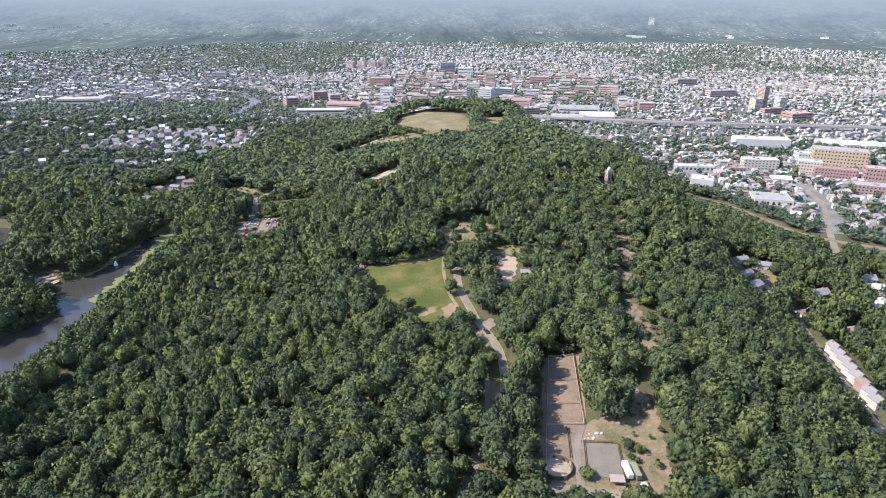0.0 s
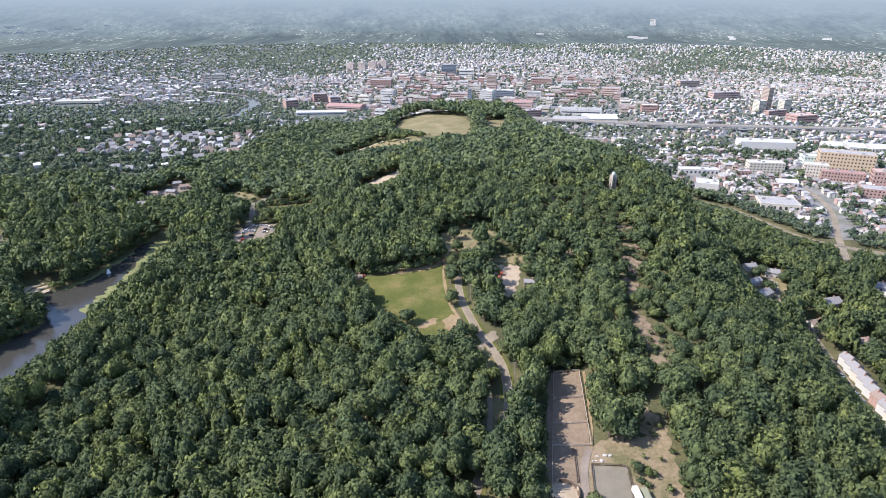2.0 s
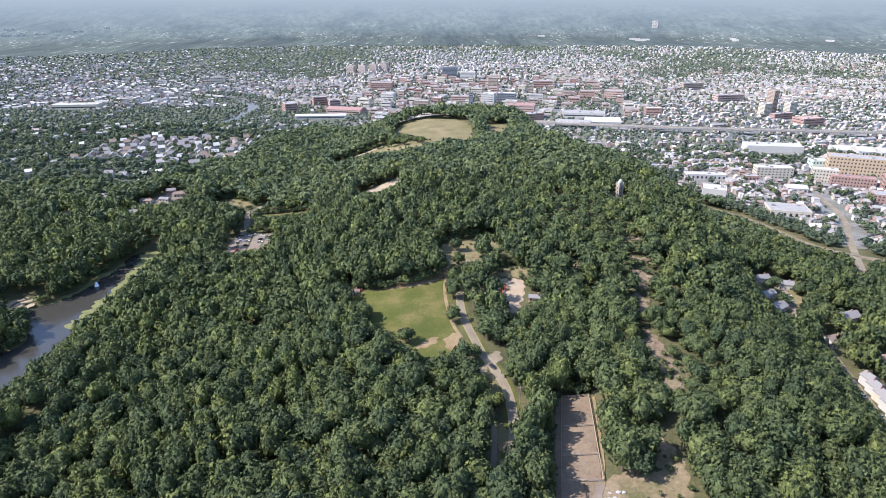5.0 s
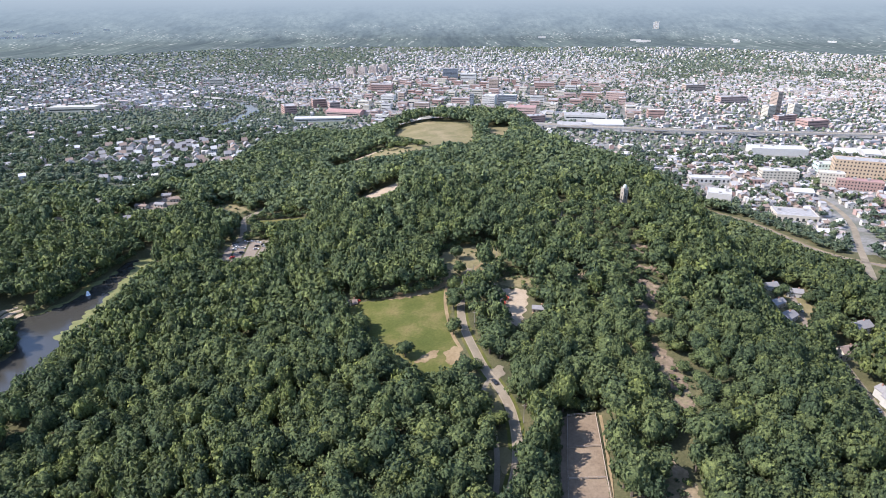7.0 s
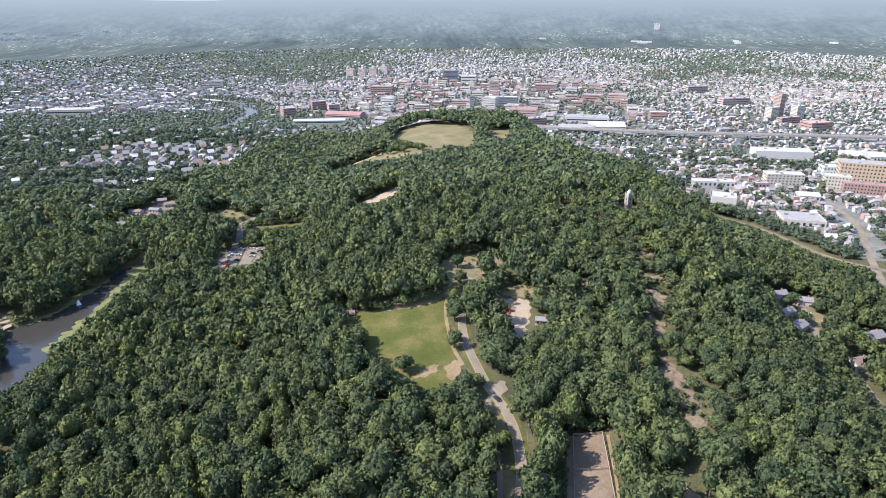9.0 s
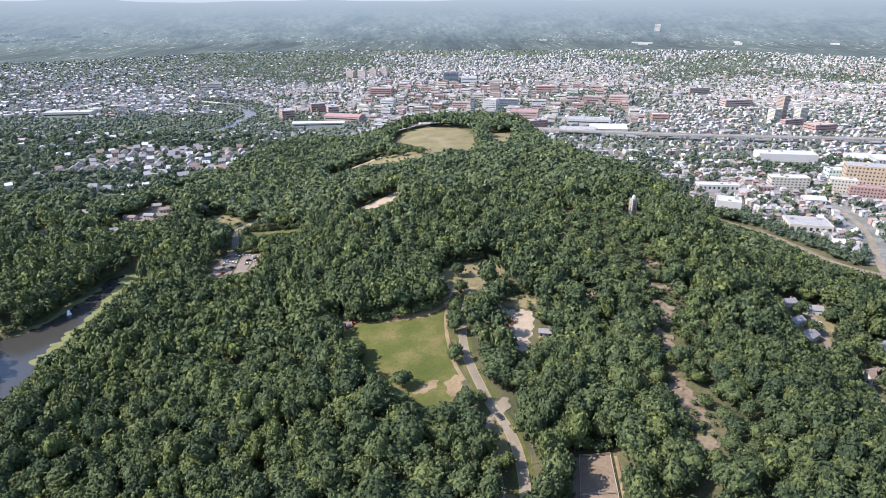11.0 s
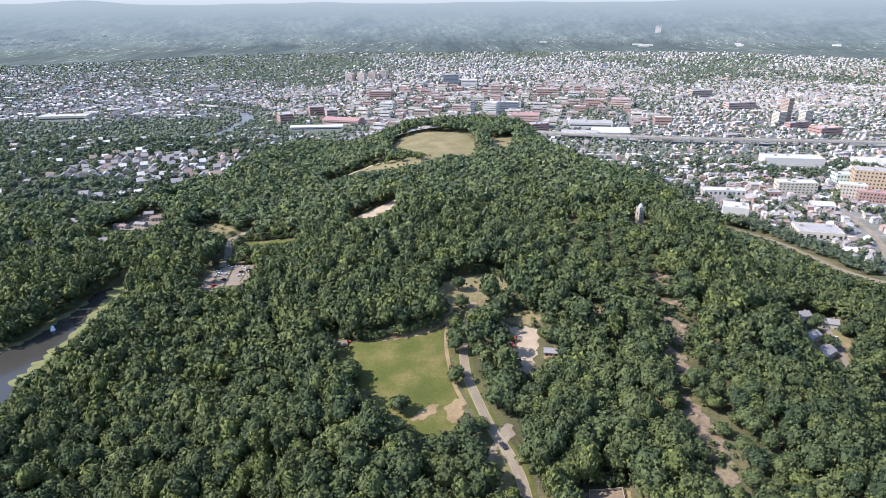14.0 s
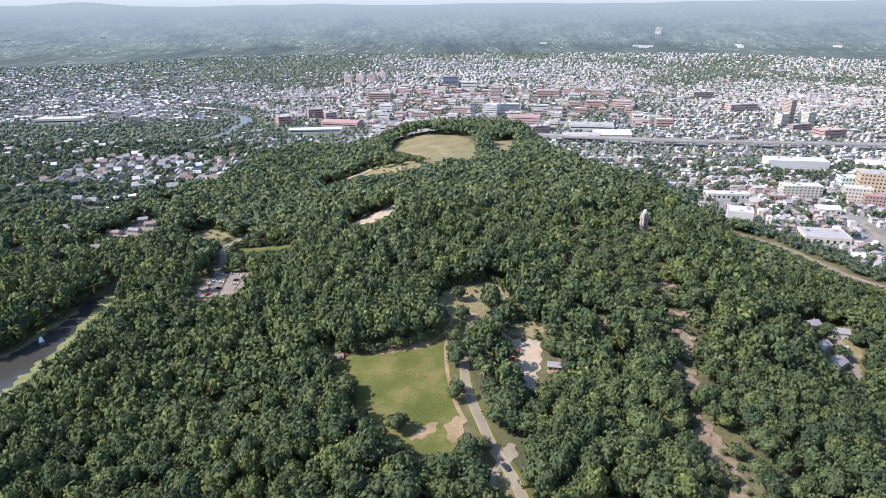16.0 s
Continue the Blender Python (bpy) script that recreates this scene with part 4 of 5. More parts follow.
for i in range(8):
    k_ = i / 7
    wall_, roof_ = ((WHITE, SHINGLE), (WHITE, SHINGLE), (CREAM, SHINGLE), (BRICK, BROWN_SHINGLE))[(0, 1, 2, 0, 1, 3, 0, 2, 1)[i]]
    house("narrow %s row house with a %s gable roof" % ("brick" if wall_ is BRICK else "pale", "brown" if wall_ is BRICK else "grey"), 256.5 - 8 * k_, 336 - 55 * k_, 98, 6.8, 7.5, 6.2, 2.2, wall_, roof_, "row houses below the hill")
for row in ((255, 468, 12, 10, 7.5, 5.2, 2.2, WHITE, SHINGLE), (268, 457, -16, 11, 7, 5, 2.2, WHITE, SHINGLE), (244, 437, 30, 12, 7, 4, 2.0, CREAM, SHINGLE), (243, 419, 35, 13, 8, 4, 2.0, WHITE, SHINGLE),
            (286, 406, 20, 14, 9, 6, 2.6, WHITE, SHINGLE), (260, 378, 15, 12, 9, 5, 2.8, CREAM, BROWN_SHINGLE), (279, 353, 50, 12, 8, 5, 2.4, WHITE, BROWN_SHINGLE), (337, 430, -10, 12, 10, 6, 2.6, WHITE, SHINGLE),
            (338, 414, -10, 13, 9, 6, 2.6, WHITE, WHITE_ROOF), (249, 582, 10, 9, 7, 5, 2.2, WHITE, SHINGLE)):
    house("white clapboard house among trees below the cliff", *row)
for row in ((322, 388, 60, 16, 9, 6, 2.4, WHITE, WHITE_ROOF), (330, 372, 60, 14, 9, 6, 2.4, CREAM, SHINGLE), (216, 240, 60, 12, 9, 6, 2.4, WHITE, SHINGLE), (-386, 700, 10, 9, 9, 6, 3.2, WHITE, SHINGLE), (-367, 694, 10, 8, 9, 6, 3, WHITE, SHINGLE),
            (-292, 560, 20, 8, 9, 6, 3, WHITE, SHINGLE), (-300, 606, -10, 12, 6, 3.2, 1.3, CREAM, BROWN_SHINGLE), (-284, 611, -10, 10, 6, 3.2, 1.3, CREAM, SHINGLE)):
    house("pale detached house among tall trees", *row)
for row in ((-277, 628, 20, 9, 7, 3.6, 1.6, CREAM, BROWN_SHINGLE), (-290, 640, 15, 9, 6, 3.6, 1.6, TAN, SHINGLE), (-284, 682, 10, 14, 8, 4, 2, WHITE, SHINGLE), (-305, 744, 25, 12, 11, 7, 3.6, WHITE, SHINGLE),
            (-276, 784, 35, 13, 16, 6, 3, CREAM, BROWN_SHINGLE), (-347, 614, 5, 10, 8, 5, 2.5, WHITE, SHINGLE), (-352, 560, 5, 10, 8, 5, 2.5, CREAM, BROWN_SHINGLE)):
    house("house at the edge of the park woods", *row)
r = random.Random(8)
placed = 0
while placed < 110:
    x_ = r.uniform(-480, -266)
    y_ = r.uniform(768, 900)
    if any(math.hypot(x_ - kx, y_ - ky) < 12 for kx, ky, kr in KEEP) or r.random() > (1.0 if x_ > -440 else 0.4) * (0.35 + 0.65 * (math.sin(x_ / 23) * math.sin(y_ / 31) > -0.25)):
        placed += 0.05
        continue
    wall_, roof_ = r.choice((WHITE, WHITE, CREAM, CREAM, TAN)), r.choice((SHINGLE, SHINGLE, BROWN_SHINGLE, WHITE_ROOF))
    house("tall %s suburban house with a steep gable" % ("white" if wall_ is WHITE else "cream" if wall_ is CREAM else "tan"), x_, y_, r.choice((25, 115)), r.uniform(7, 9), r.uniform(7, 10), r.uniform(5, 6.5), r.uniform(2.4, 3.4), wall_, roof_, "suburban houses west of the hill")
    placed += 1

r = random.Random(21)
for gxi in range(18):
    for gyi in range(26):
        x_, y_ = 316 + 15 * gxi + r.uniform(-3, 3), 575 + 14.5 * gyi + r.uniform(-3, 3) - 2.6 * gxi
        if gyi % 4 == 3 or not in_town(x_ - 6, y_) or r.random() < 0.3 or any(math.hypot(x_ - kx, y_ - ky) < kr + 3 for kx, ky, kr in KEEP) or off_line(EAST_ROAD, x_, y_) < 13 or off_line(RAIL, x_, y_) < 30:
            continue
        wall_, roof_ = r.choice((WHITE, CREAM, CREAM, TAN, PINK, BRICK)), r.choice((SHINGLE, SHINGLE, BROWN_SHINGLE, GRAVEL_ROOF))
        kind_ = {"white_paint": "white", "red_brick": "red brick", "faded_brick": "faded brick", "tan_stone": "tan", "cream_render": "cream"}[wall_.name]
        house("small %s town house in a close-set row" % kind_, x_, y_, r.choice((-9, 81)), r.uniform(5.2, 7), r.uniform(7, 9.5), r.uniform(5, 6.2), r.uniform(1.0, 2.2), wall_, roof_, "town houses below the cliff")

# ---- the woods ----
rng = np.random.default_rng(5)
P = np.vstack([scattered(-330, 356, 140, 430, 8.4, 1), scattered(-520, 380, 430, 700, 8.8, 2), scattered(-760, 340, 700, 1130, 9.4, 3)])
x, y = P.T
slope = (x > 0) & (x < 356) & (y < 545)
clear = np.ones(len(x), bool)
for kx, ky, kr in KEEP:
    if ky < 900:
        clear &= np.hypot(x - kx, y - ky) > kr
hidden = (np.abs(x) < 180) & (y > np.interp(x, [-180, -100, 0, 60, 150, 180], [925, 935, 975, 980, 925, 900]))
P = P[in_view(x, y) & ~hidden & (~in_town(x, y) | slope) & clear & ~open_ground(x, y, 2.6)]
LONE = np.array([(262, 459), (251, 449), (271, 444), (252, 428), (61, 347), (64, 354), (60, 362), (54, 364), (66, 361), (-66, 764), (-58, 771), (-50, 762), (-34, 768), (-28, 760), (-21, 313), (4.5, 333), (5.5, 377), (5, 367), (5, 357), (9, 400), (8, 423), (-2, 391), (81, 197.5), (78, 199), (57, 184), (71, 219), (76, 216), (82, 225), (70, 236), (26, 404)])
P = np.vstack([P, LONE])
x, y = P.T
slope_small = np.exp(-((x - 118) / 24) ** 2) * (y < 560) * (y > 250)
height = (np.where(y > 600, rng.uniform(12.5, 18.5, len(P)), rng.uniform(11.5, 21, len(P))) + 2.5 * np.sin(x / 23) * np.sin(y / 31)) * (1 - 0.45 * slope_small)
radius = np.where(y > 560, rng.uniform(6.2, 8.6, len(P)), rng.uniform(4.7, 7.6, len(P))) * (1 - 0.25 * slope_small)
height[:-len(LONE)] = np.minimum(height, headroom(x, y, [(kx, ky) for kx, ky, kr in KEEP if ky < 640 and kr < 13]))[:-len(LONE)]
radius = np.minimum(radius, np.maximum(0.55 * height, 2.6))
height[-8:-7], height[-7:-6], height[-6:-5] = 4.5, 5.5, 5.0
radius[-8:-7], radius[-7:-6], radius[-6:-5] = 2.4, 3.0, 3.3
height[-len(LONE):-8] = rng.uniform(9, 12, len(LONE) - 8)
radius[-len(LONE):-8] = rng.uniform(4.4, 5.6, len(LONE) - 8)
SPOTS = np.c_[P, land_z(x, y), height, radius]
single = ((x > -22) & (x < 100) & (y < 330) & (y > 168)) | (np.arange(len(x)) >= len(x) - len(LONE))
stand = y + rng.normal(0, 12, len(y)) * (y < 400) + rng.normal(0, 55, len(y)) * (y > 450)
near, mid_, back = (stand < 335) & ~single, (stand >= 335) & (stand < 590) & ~single, (stand >= 590) & ~single
for i, (V, F) in enumerate(NEAR):
    tree = thing("oak_tree", "tall oak with a rounded dark green summer crown", "tree", "oaks beside the park road and paddocks")
    V = V * (5.4, 5.4, 7.6)
    V[:, 2] += 15.2 - 0.92 * 7.6
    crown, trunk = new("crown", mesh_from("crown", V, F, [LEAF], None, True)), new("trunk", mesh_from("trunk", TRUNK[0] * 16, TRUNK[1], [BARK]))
    crown.parent = trunk.parent = tree
    for j, (px_, py_, pz_, h_, r_) in enumerate(SPOTS[single][i::len(NEAR)]):
        m = pose(px_, py_, pz_ - 0.2, 0, 0, 67.0 * j) @ Matrix.Diagonal((r_ / 5.4, r_ / 5.4, h_ / 16, 1))
        if j == 0:
            tree.matrix_world = m
            first = m
        else:
            tree.scale = (1, 1, 1)
            copy_thing(tree, m)
    tree.matrix_basis = first
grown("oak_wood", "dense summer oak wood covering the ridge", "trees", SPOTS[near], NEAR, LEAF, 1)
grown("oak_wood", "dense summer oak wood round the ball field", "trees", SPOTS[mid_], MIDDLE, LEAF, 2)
grown("oak_wood", "dense summer wood on the hilltop and valley", "trees", SPOTS[back], FAR, HAZED_WOOD_LEAF, 3)

EDGE = [(float(np.interp(v, LAKE[::-1, 1], LAKE[::-1, 0]) - lake_half(v)[0]) - 2.5, float(v)) for v in np.arange(300, 497, 3.6)]
for poly in (PADDOCK, FIELD, NORTH_GREEN, PLAY_GREEN, STRIP_GREEN, LOT_GREEN, LOT, MEADOW_SOUTH):
    for (ax, ay), (cx_, cy_) in zip(poly, poly[1:] + poly[:1]):
        span = math.hypot(cx_ - ax, cy_ - ay)
        out_ = -1 if sum(p[0] * q[1] - q[0] * p[1] for p, q in zip(poly, poly[1:] + poly[:1])) > 0 else 1
        ox, oy = -out_ * (ay - cy_) / span * -1, -out_ * (cx_ - ax) / span * -1
        if oy > 0.1:
            EDGE += [(ax + (cx_ - ax) * k_ + 3.2 * ox, ay + (cy_ - ay) * k_ + 3.2 * oy) for k_ in np.arange(0.5, span / 4.2) * 4.2 / span]
EDGE = np.array(EDGE) + rng.normal(0, 0.6, (len(EDGE), 2))
EDGE = EDGE[~open_ground(EDGE[:, 0], EDGE[:, 1], 0.3)]
EDGE = np.c_[EDGE, land_z(EDGE[:, 0], EDGE[:, 1]) - 1.0, rng.uniform(5, 9, len(EDGE)), rng.uniform(2.6, 4.0, len(EDGE))]
grown("undergrowth", "young trees and shrubs along the edge of the wood", "shrubs", EDGE, MIDDLE, LEAF, 4)

# ---- the rest of the town and its trees ----
def hill_z(x, y):
    """Height of the far hills."""
    A, R = np.arctan2(x, y - 50), np.hypot(x, y - 50)
    crest = 184 + 26 * np.exp(-((A + 0.50) / 0.05) ** 2) + 8 * np.exp(-((A + 0.66) / 0.12) ** 2) + 8 * np.exp(-((A + 0.17) / 0.05) ** 2) + 4 * np.sin(A * 19) + 2 * np.sin(A * 57)
    hill = -60 + (crest + 60) * ss(3850, 4850, R) ** 1.1 + (9 * np.sin(A * 31 + R / 130) + 12 * np.sin(A * 13 - R / 210 + 1)) * ss(4850, 4600, R)
    k_ = ss(3900, 4150, R)
    return (ground_z(x, y) + 1.0) * (1 - k_) + hill * k_


def base_z(x, y):
    return np.where(np.hypot(x, y - 50) > 3900, np.maximum(hill_z(x, y), ground_z(x, y)), ground_z(x, y))


rng = np.random.default_rng(11)
H, T = [], []
DISTRICTS = [(-2600, -255, 540, 1250, 0.45), (-3200, -480, 1250, 2400, 0.3), (-480, 330, 1120, 1900, -0.25), (240, 900, 180, 900, -0.16), (110, 330, 900, 1190, -0.1), (300, 2400, 900, 1500, 0.12), (330, 3000, 1500, 2500, -0.35),
             (-3300, -330, 2400, 3950, 0.2), (-330, 3300, 2500, 3950, 0.5), (-480, 330, 1900, 2500, 0.6)]
for x0, x1, y0, y1, turn in DISTRICTS:
    far_ = y0 > 2300
    c_, s_ = math.cos(turn), math.sin(turn)
    mx_, my_ = (x0 + x1) / 2, (y0 + y1) / 2
    span = math.hypot(x1 - x0, y1 - y0) / 2
    pitch, lot = (31.0, 13.0) if far_ else (22.0, 8.6) if x0 > 0 and y0 < 1000 else (26.0, 10.5)
    small = 0.76 if x0 > 0 and y0 < 1000 else 0.9
    U, V_ = np.meshgrid(np.arange(-span, span, lot), np.arange(-span, span, pitch))
    V_[1::2] -= 7.0
    U, V_ = U.ravel() + rng.uniform(-2.5, 2.5, U.size), V_.ravel() + rng.uniform(-4, 4, U.size) + 12 * np.sin(U.ravel() / 140)
    X, Y = mx_ + U * c_ - V_ * s_, my_ + U * s_ + V_ * c_
    ok = (X > x0) & (X < x1) & (Y > y0) & (Y < y1) & (in_town(X, Y) | (Y > 1000)) & in_view(X, Y, 40) & ~taken(X, Y) & (rng.uniform(0, 1, X.size) < 0.86 * built(X, Y) * np.interp(np.hypot(X, Y), [1700, 2400, 3000, 3330, 3400], [1, 0.75, 0.5, 0.4, 0.0]))
    X, Y = X[ok], Y[ok]
    n = len(X)
    big = rng.uniform(0, 1, n) < 0.06
    ln, dp = small * rng.uniform(6, 9, n) * (1 + big * rng.uniform(0.5, 3.0, n)), small * rng.uniform(7.5, 11.5, n) * (1 + big)
    H.append(np.c_[X, Y, turn + rng.choice([0, math.pi / 2], n) + rng.normal(0, 0.05, n), ln, dp, small * rng.uniform(4.5, 9, n), np.where(big | (rng.uniform(0, 1, n) < 0.25), 0.2, small * rng.uniform(2, 3.6, n))])
    step = 12.0 if not far_ else 20
    Q = scattered(x0, x1, y0, y1, step, int(x0) % 97 + int(y0))
    X, Y = Q.T
    clump = np.sin(X / 130 + 1) * np.sin(Y / 95) + 0.6 * np.sin(X / 47) * np.sin(Y / 61 + 2)
    dens = np.maximum(0.38 + 0.25 * clump + 0.32 * ((X > 0) & (Y < 1000)) + 0.22 * ((X < -200) & (Y < 1250)), 1.15 - 1.1 * built(X, Y))
    ok = in_town(X, Y) & ~((X > 0) & (X < 356) & (Y < 545)) & in_view(X, Y, 40) & ~taken(X, Y) & ~in_lake(X, Y, 4) & (off_line(RIVER, X, Y) > 15) & (rng.uniform(0, 1, len(X)) < dens * np.interp(np.hypot(X, Y), [2900, 3200, 3340, 3400], [1, 0.9, 0.9, 0]))
    Q = Q[ok]
    T.append(np.c_[Q, base_z(*Q.T) - 1, rng.uniform(8, 14, len(Q)), rng.uniform(4.0, 7.0, len(Q)) * (1.75 if far_ else 1)])
side = np.gradient(RAIL, axis=0)
side = np.stack([-side[:, 1], side[:, 0]], -1) / np.hypot(*side.T)[:, None]
for k_ in range(4):
    Q = RAIL[(k_ % 2)::2] + side[(k_ % 2)::2] * (12 + 5 * k_)
    Q = Q + rng.normal(0, 1.6, Q.shape)
    Q = Q[in_view(*Q.T, 40) & (off_line(EAST_ROAD, *Q.T) > 9) & (Q[:, 1] < 740)]
    T.append(np.c_[Q, base_z(*Q.T) - 0.6, rng.uniform(6, 11, len(Q)), rng.uniform(3.4, 5.2, len(Q))])
H, T = np.vstack(H), np.vstack(T)
nigh = T[:, 1] < 800
T[nigh, 3] = np.minimum(T[nigh, 3], headroom(T[nigh, 0], T[nigh, 1]))
T[:, 4] = np.minimum(T[:, 4], np.where(T[:, 1] > 2300, 1.0, 0.6) * T[:, 3])
far_ = H[:, 1] > 2400
many_houses("town_houses", "close-set pale wooden and brick town houses", H[~far_], WALLS, ROOFS)
# Narrower tones than the nearer houses: haze's low contrast put into the colours.
SUBURB_WALLS = per_island("suburb_walls", [(0.0, (0.40, 0.378, 0.352)), (0.3, (0.345, 0.318, 0.288)), (0.55, (0.38, 0.354, 0.324)), (0.8, (0.31, 0.25, 0.222))])
SUBURB_ROOFS = per_island("suburb_roofs", [(0.0, (0.25, 0.245, 0.245)), (0.35, (0.36, 0.35, 0.345)), (0.6, (0.26, 0.23, 0.215)), (0.82, (0.52, 0.515, 0.51))])
many_houses("far_houses", "houses of the farther suburbs", H[far_], SUBURB_WALLS, SUBURB_ROOFS)
close = T[:, 1] < 1000
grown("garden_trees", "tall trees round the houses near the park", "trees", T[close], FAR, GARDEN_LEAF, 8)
distant = T[:, 1] > 2300
grown("street_trees", "street and garden trees between the houses", "trees", T[~close & ~distant], [crown_shape(70 + i, 5, 2, 0.5, False) for i in range(5)], HAZED_TOWN_LEAF, 9)
grown("suburb_trees", "trees among the houses of the far suburbs", "trees", T[distant], [crown_shape(80 + i, 4, 0, 0, False) for i in range(5)], HAZED_TOWN_LEAF, 10)

# ---- backdrop of hills and low sky, its haze painted as glow ----
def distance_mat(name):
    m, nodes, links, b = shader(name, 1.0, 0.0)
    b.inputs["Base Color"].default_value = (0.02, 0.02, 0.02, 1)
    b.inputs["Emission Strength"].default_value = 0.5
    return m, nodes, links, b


def stretched(nodes, links, sx, sz, kind):
    """A texture laid out over the far land, drawn out along y."""
    geo, mp, tex = nodes.new("ShaderNodeNewGeometry"), nodes.new("ShaderNodeMapping"), nodes.new(kind)
    mp.inputs["Scale"].default_value = (sx, 0.08 * sx, sz)
    links.new(geo.outputs["Position"], mp.inputs["Vector"])
    links.new(mp.outputs[0], tex.inputs["Vector"])
    tex.inputs["Scale"].default_value = 1.0
    return tex


def by_height(nodes, links, z0, z1, stops):
    geo, sep, rng_ = nodes.new("ShaderNodeNewGeometry"), nodes.new("ShaderNodeSeparateXYZ"), nodes.new("ShaderNodeMapRange")
    links.new(geo.outputs["Position"], sep.inputs[0])
    links.new(sep.outputs["Z"], rng_.inputs["Value"])
    rng_.inputs["From Min"].default_value, rng_.inputs["From Max"].default_value = z0, z1
    return ramp(nodes, links, rng_.outputs[0], stops)


# The hills glow: haze is put into their emission, paler with height.
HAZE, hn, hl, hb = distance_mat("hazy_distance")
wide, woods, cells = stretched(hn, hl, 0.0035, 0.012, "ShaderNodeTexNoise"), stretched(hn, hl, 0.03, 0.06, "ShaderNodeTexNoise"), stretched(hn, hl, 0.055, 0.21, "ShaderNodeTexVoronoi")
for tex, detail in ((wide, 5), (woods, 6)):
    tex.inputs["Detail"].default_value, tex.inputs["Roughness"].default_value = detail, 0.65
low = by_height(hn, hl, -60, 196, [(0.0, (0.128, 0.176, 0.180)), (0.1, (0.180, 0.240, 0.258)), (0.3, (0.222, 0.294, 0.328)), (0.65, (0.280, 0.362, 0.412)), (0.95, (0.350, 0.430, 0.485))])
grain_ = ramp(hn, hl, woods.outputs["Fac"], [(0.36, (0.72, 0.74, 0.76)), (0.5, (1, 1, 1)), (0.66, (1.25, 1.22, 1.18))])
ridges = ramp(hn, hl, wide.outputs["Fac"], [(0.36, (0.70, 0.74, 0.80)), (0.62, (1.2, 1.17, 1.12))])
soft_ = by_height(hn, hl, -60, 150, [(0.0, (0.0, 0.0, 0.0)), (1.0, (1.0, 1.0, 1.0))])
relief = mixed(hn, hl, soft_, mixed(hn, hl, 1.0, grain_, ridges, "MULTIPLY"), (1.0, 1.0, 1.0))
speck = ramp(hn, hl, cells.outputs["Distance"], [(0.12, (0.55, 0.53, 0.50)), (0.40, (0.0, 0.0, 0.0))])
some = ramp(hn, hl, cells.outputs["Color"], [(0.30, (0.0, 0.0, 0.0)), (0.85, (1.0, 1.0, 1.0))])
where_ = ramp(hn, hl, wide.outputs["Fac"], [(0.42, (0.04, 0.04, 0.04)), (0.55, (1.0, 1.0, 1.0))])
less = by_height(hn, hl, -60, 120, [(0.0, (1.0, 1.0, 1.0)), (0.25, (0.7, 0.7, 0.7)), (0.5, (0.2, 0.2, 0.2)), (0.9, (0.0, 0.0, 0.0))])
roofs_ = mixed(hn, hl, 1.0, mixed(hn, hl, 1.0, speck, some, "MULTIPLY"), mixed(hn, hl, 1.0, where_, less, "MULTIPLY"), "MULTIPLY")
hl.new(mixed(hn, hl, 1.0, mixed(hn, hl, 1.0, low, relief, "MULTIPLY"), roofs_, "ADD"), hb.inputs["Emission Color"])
# An added glowing sheet stands in for the pale low sky.
HAZY_SKY, sn, sl, sb = distance_mat("hazy_sky")
sl.new(by_height(sn, sl, 150, 420, [(0.0, (0.48, 0.56, 0.615)), (0.25, (0.60, 0.68, 0.73)), (1.0, (0.70, 0.77, 0.82))]), sb.inputs["Emission Color"])


def far_sheet(name, label, category, radii, top, material):
    """A sheet bent round the north of the place, its height given by top(x, y)."""
    A, R = np.meshgrid(np.radians(np.linspace(-46, 46, 185)), radii)
    bx, by = R * np.sin(A), R * np.cos(A) + 50
    k = np.arange(bx.size).reshape(bx.shape)
    sheet = new(name, mesh_from(name, np.stack([bx, by, top(bx, by)], -1).reshape(-1, 3), np.stack([k[:-1, :-1], k[1:, :-1], k[1:, 1:], k[:-1, 1:]], -1).reshape(-1, 4), [material], None, True))
    return tagged(sheet, label, category, kind="structure")


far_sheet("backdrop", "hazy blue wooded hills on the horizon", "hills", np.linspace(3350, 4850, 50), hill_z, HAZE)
far_sheet("backdrop_sky", "pale hazy sky low over the horizon", "sky", np.linspace(4870, 5000, 6), lambda x, y: 100 + 4 * (np.hypot(x, y - 50) - 4870), HAZY_SKY)
building("apartment_tower", "lone white tower block on the horizon", "apartment block", 1330, 4080, 34, 26, 40, -20, WHITE, WHITE_ROOF, 8, 7, 4, raised=float(hill_z(1330, 4080) - ground_z(1330, 4080)))


r = random.Random(12)
for i in range(16):
    g, R_ = radians(r.uniform(-35, -28) if i < 9 else r.uniform(8, 32)), r.uniform(4120, 4260) if i < 9 else r.uniform(3960, 4060)
    x_, y_ = R_ * math.sin(g), R_ * math.cos(g) + 50
    building("hill_building", "white flat-roofed building on the far wooded hills", "building", x_, y_, r.uniform(28, 70), 20, r.uniform(6, 10), -math.degrees(g), WHITE, WHITE_ROOF, raised=float(hill_z(x_, y_) - ground_z(x_, y_)))


# ---- lookout tower on the ridge ----
STONE = plain("grey_tower_stone", (0.27, 0.24, 0.195), 0.9, 0.25, 0.8)
COPPER = plain("pale_green_dome", (0.33, 0.345, 0.30), 0.6, 0.15, 1.0)
TX, TY = 151.5, 531.0
tower = thing("lookout_tower", "square grey stone lookout tower with a pale dome", "tower", at=pose(TX, TY, float(ground_z(TX, TY)) - 0.5, 0, 0, 22) @ Matrix.Diagonal((0.60, 0.60, 0.86, 1)))
bm = bmesh.new()
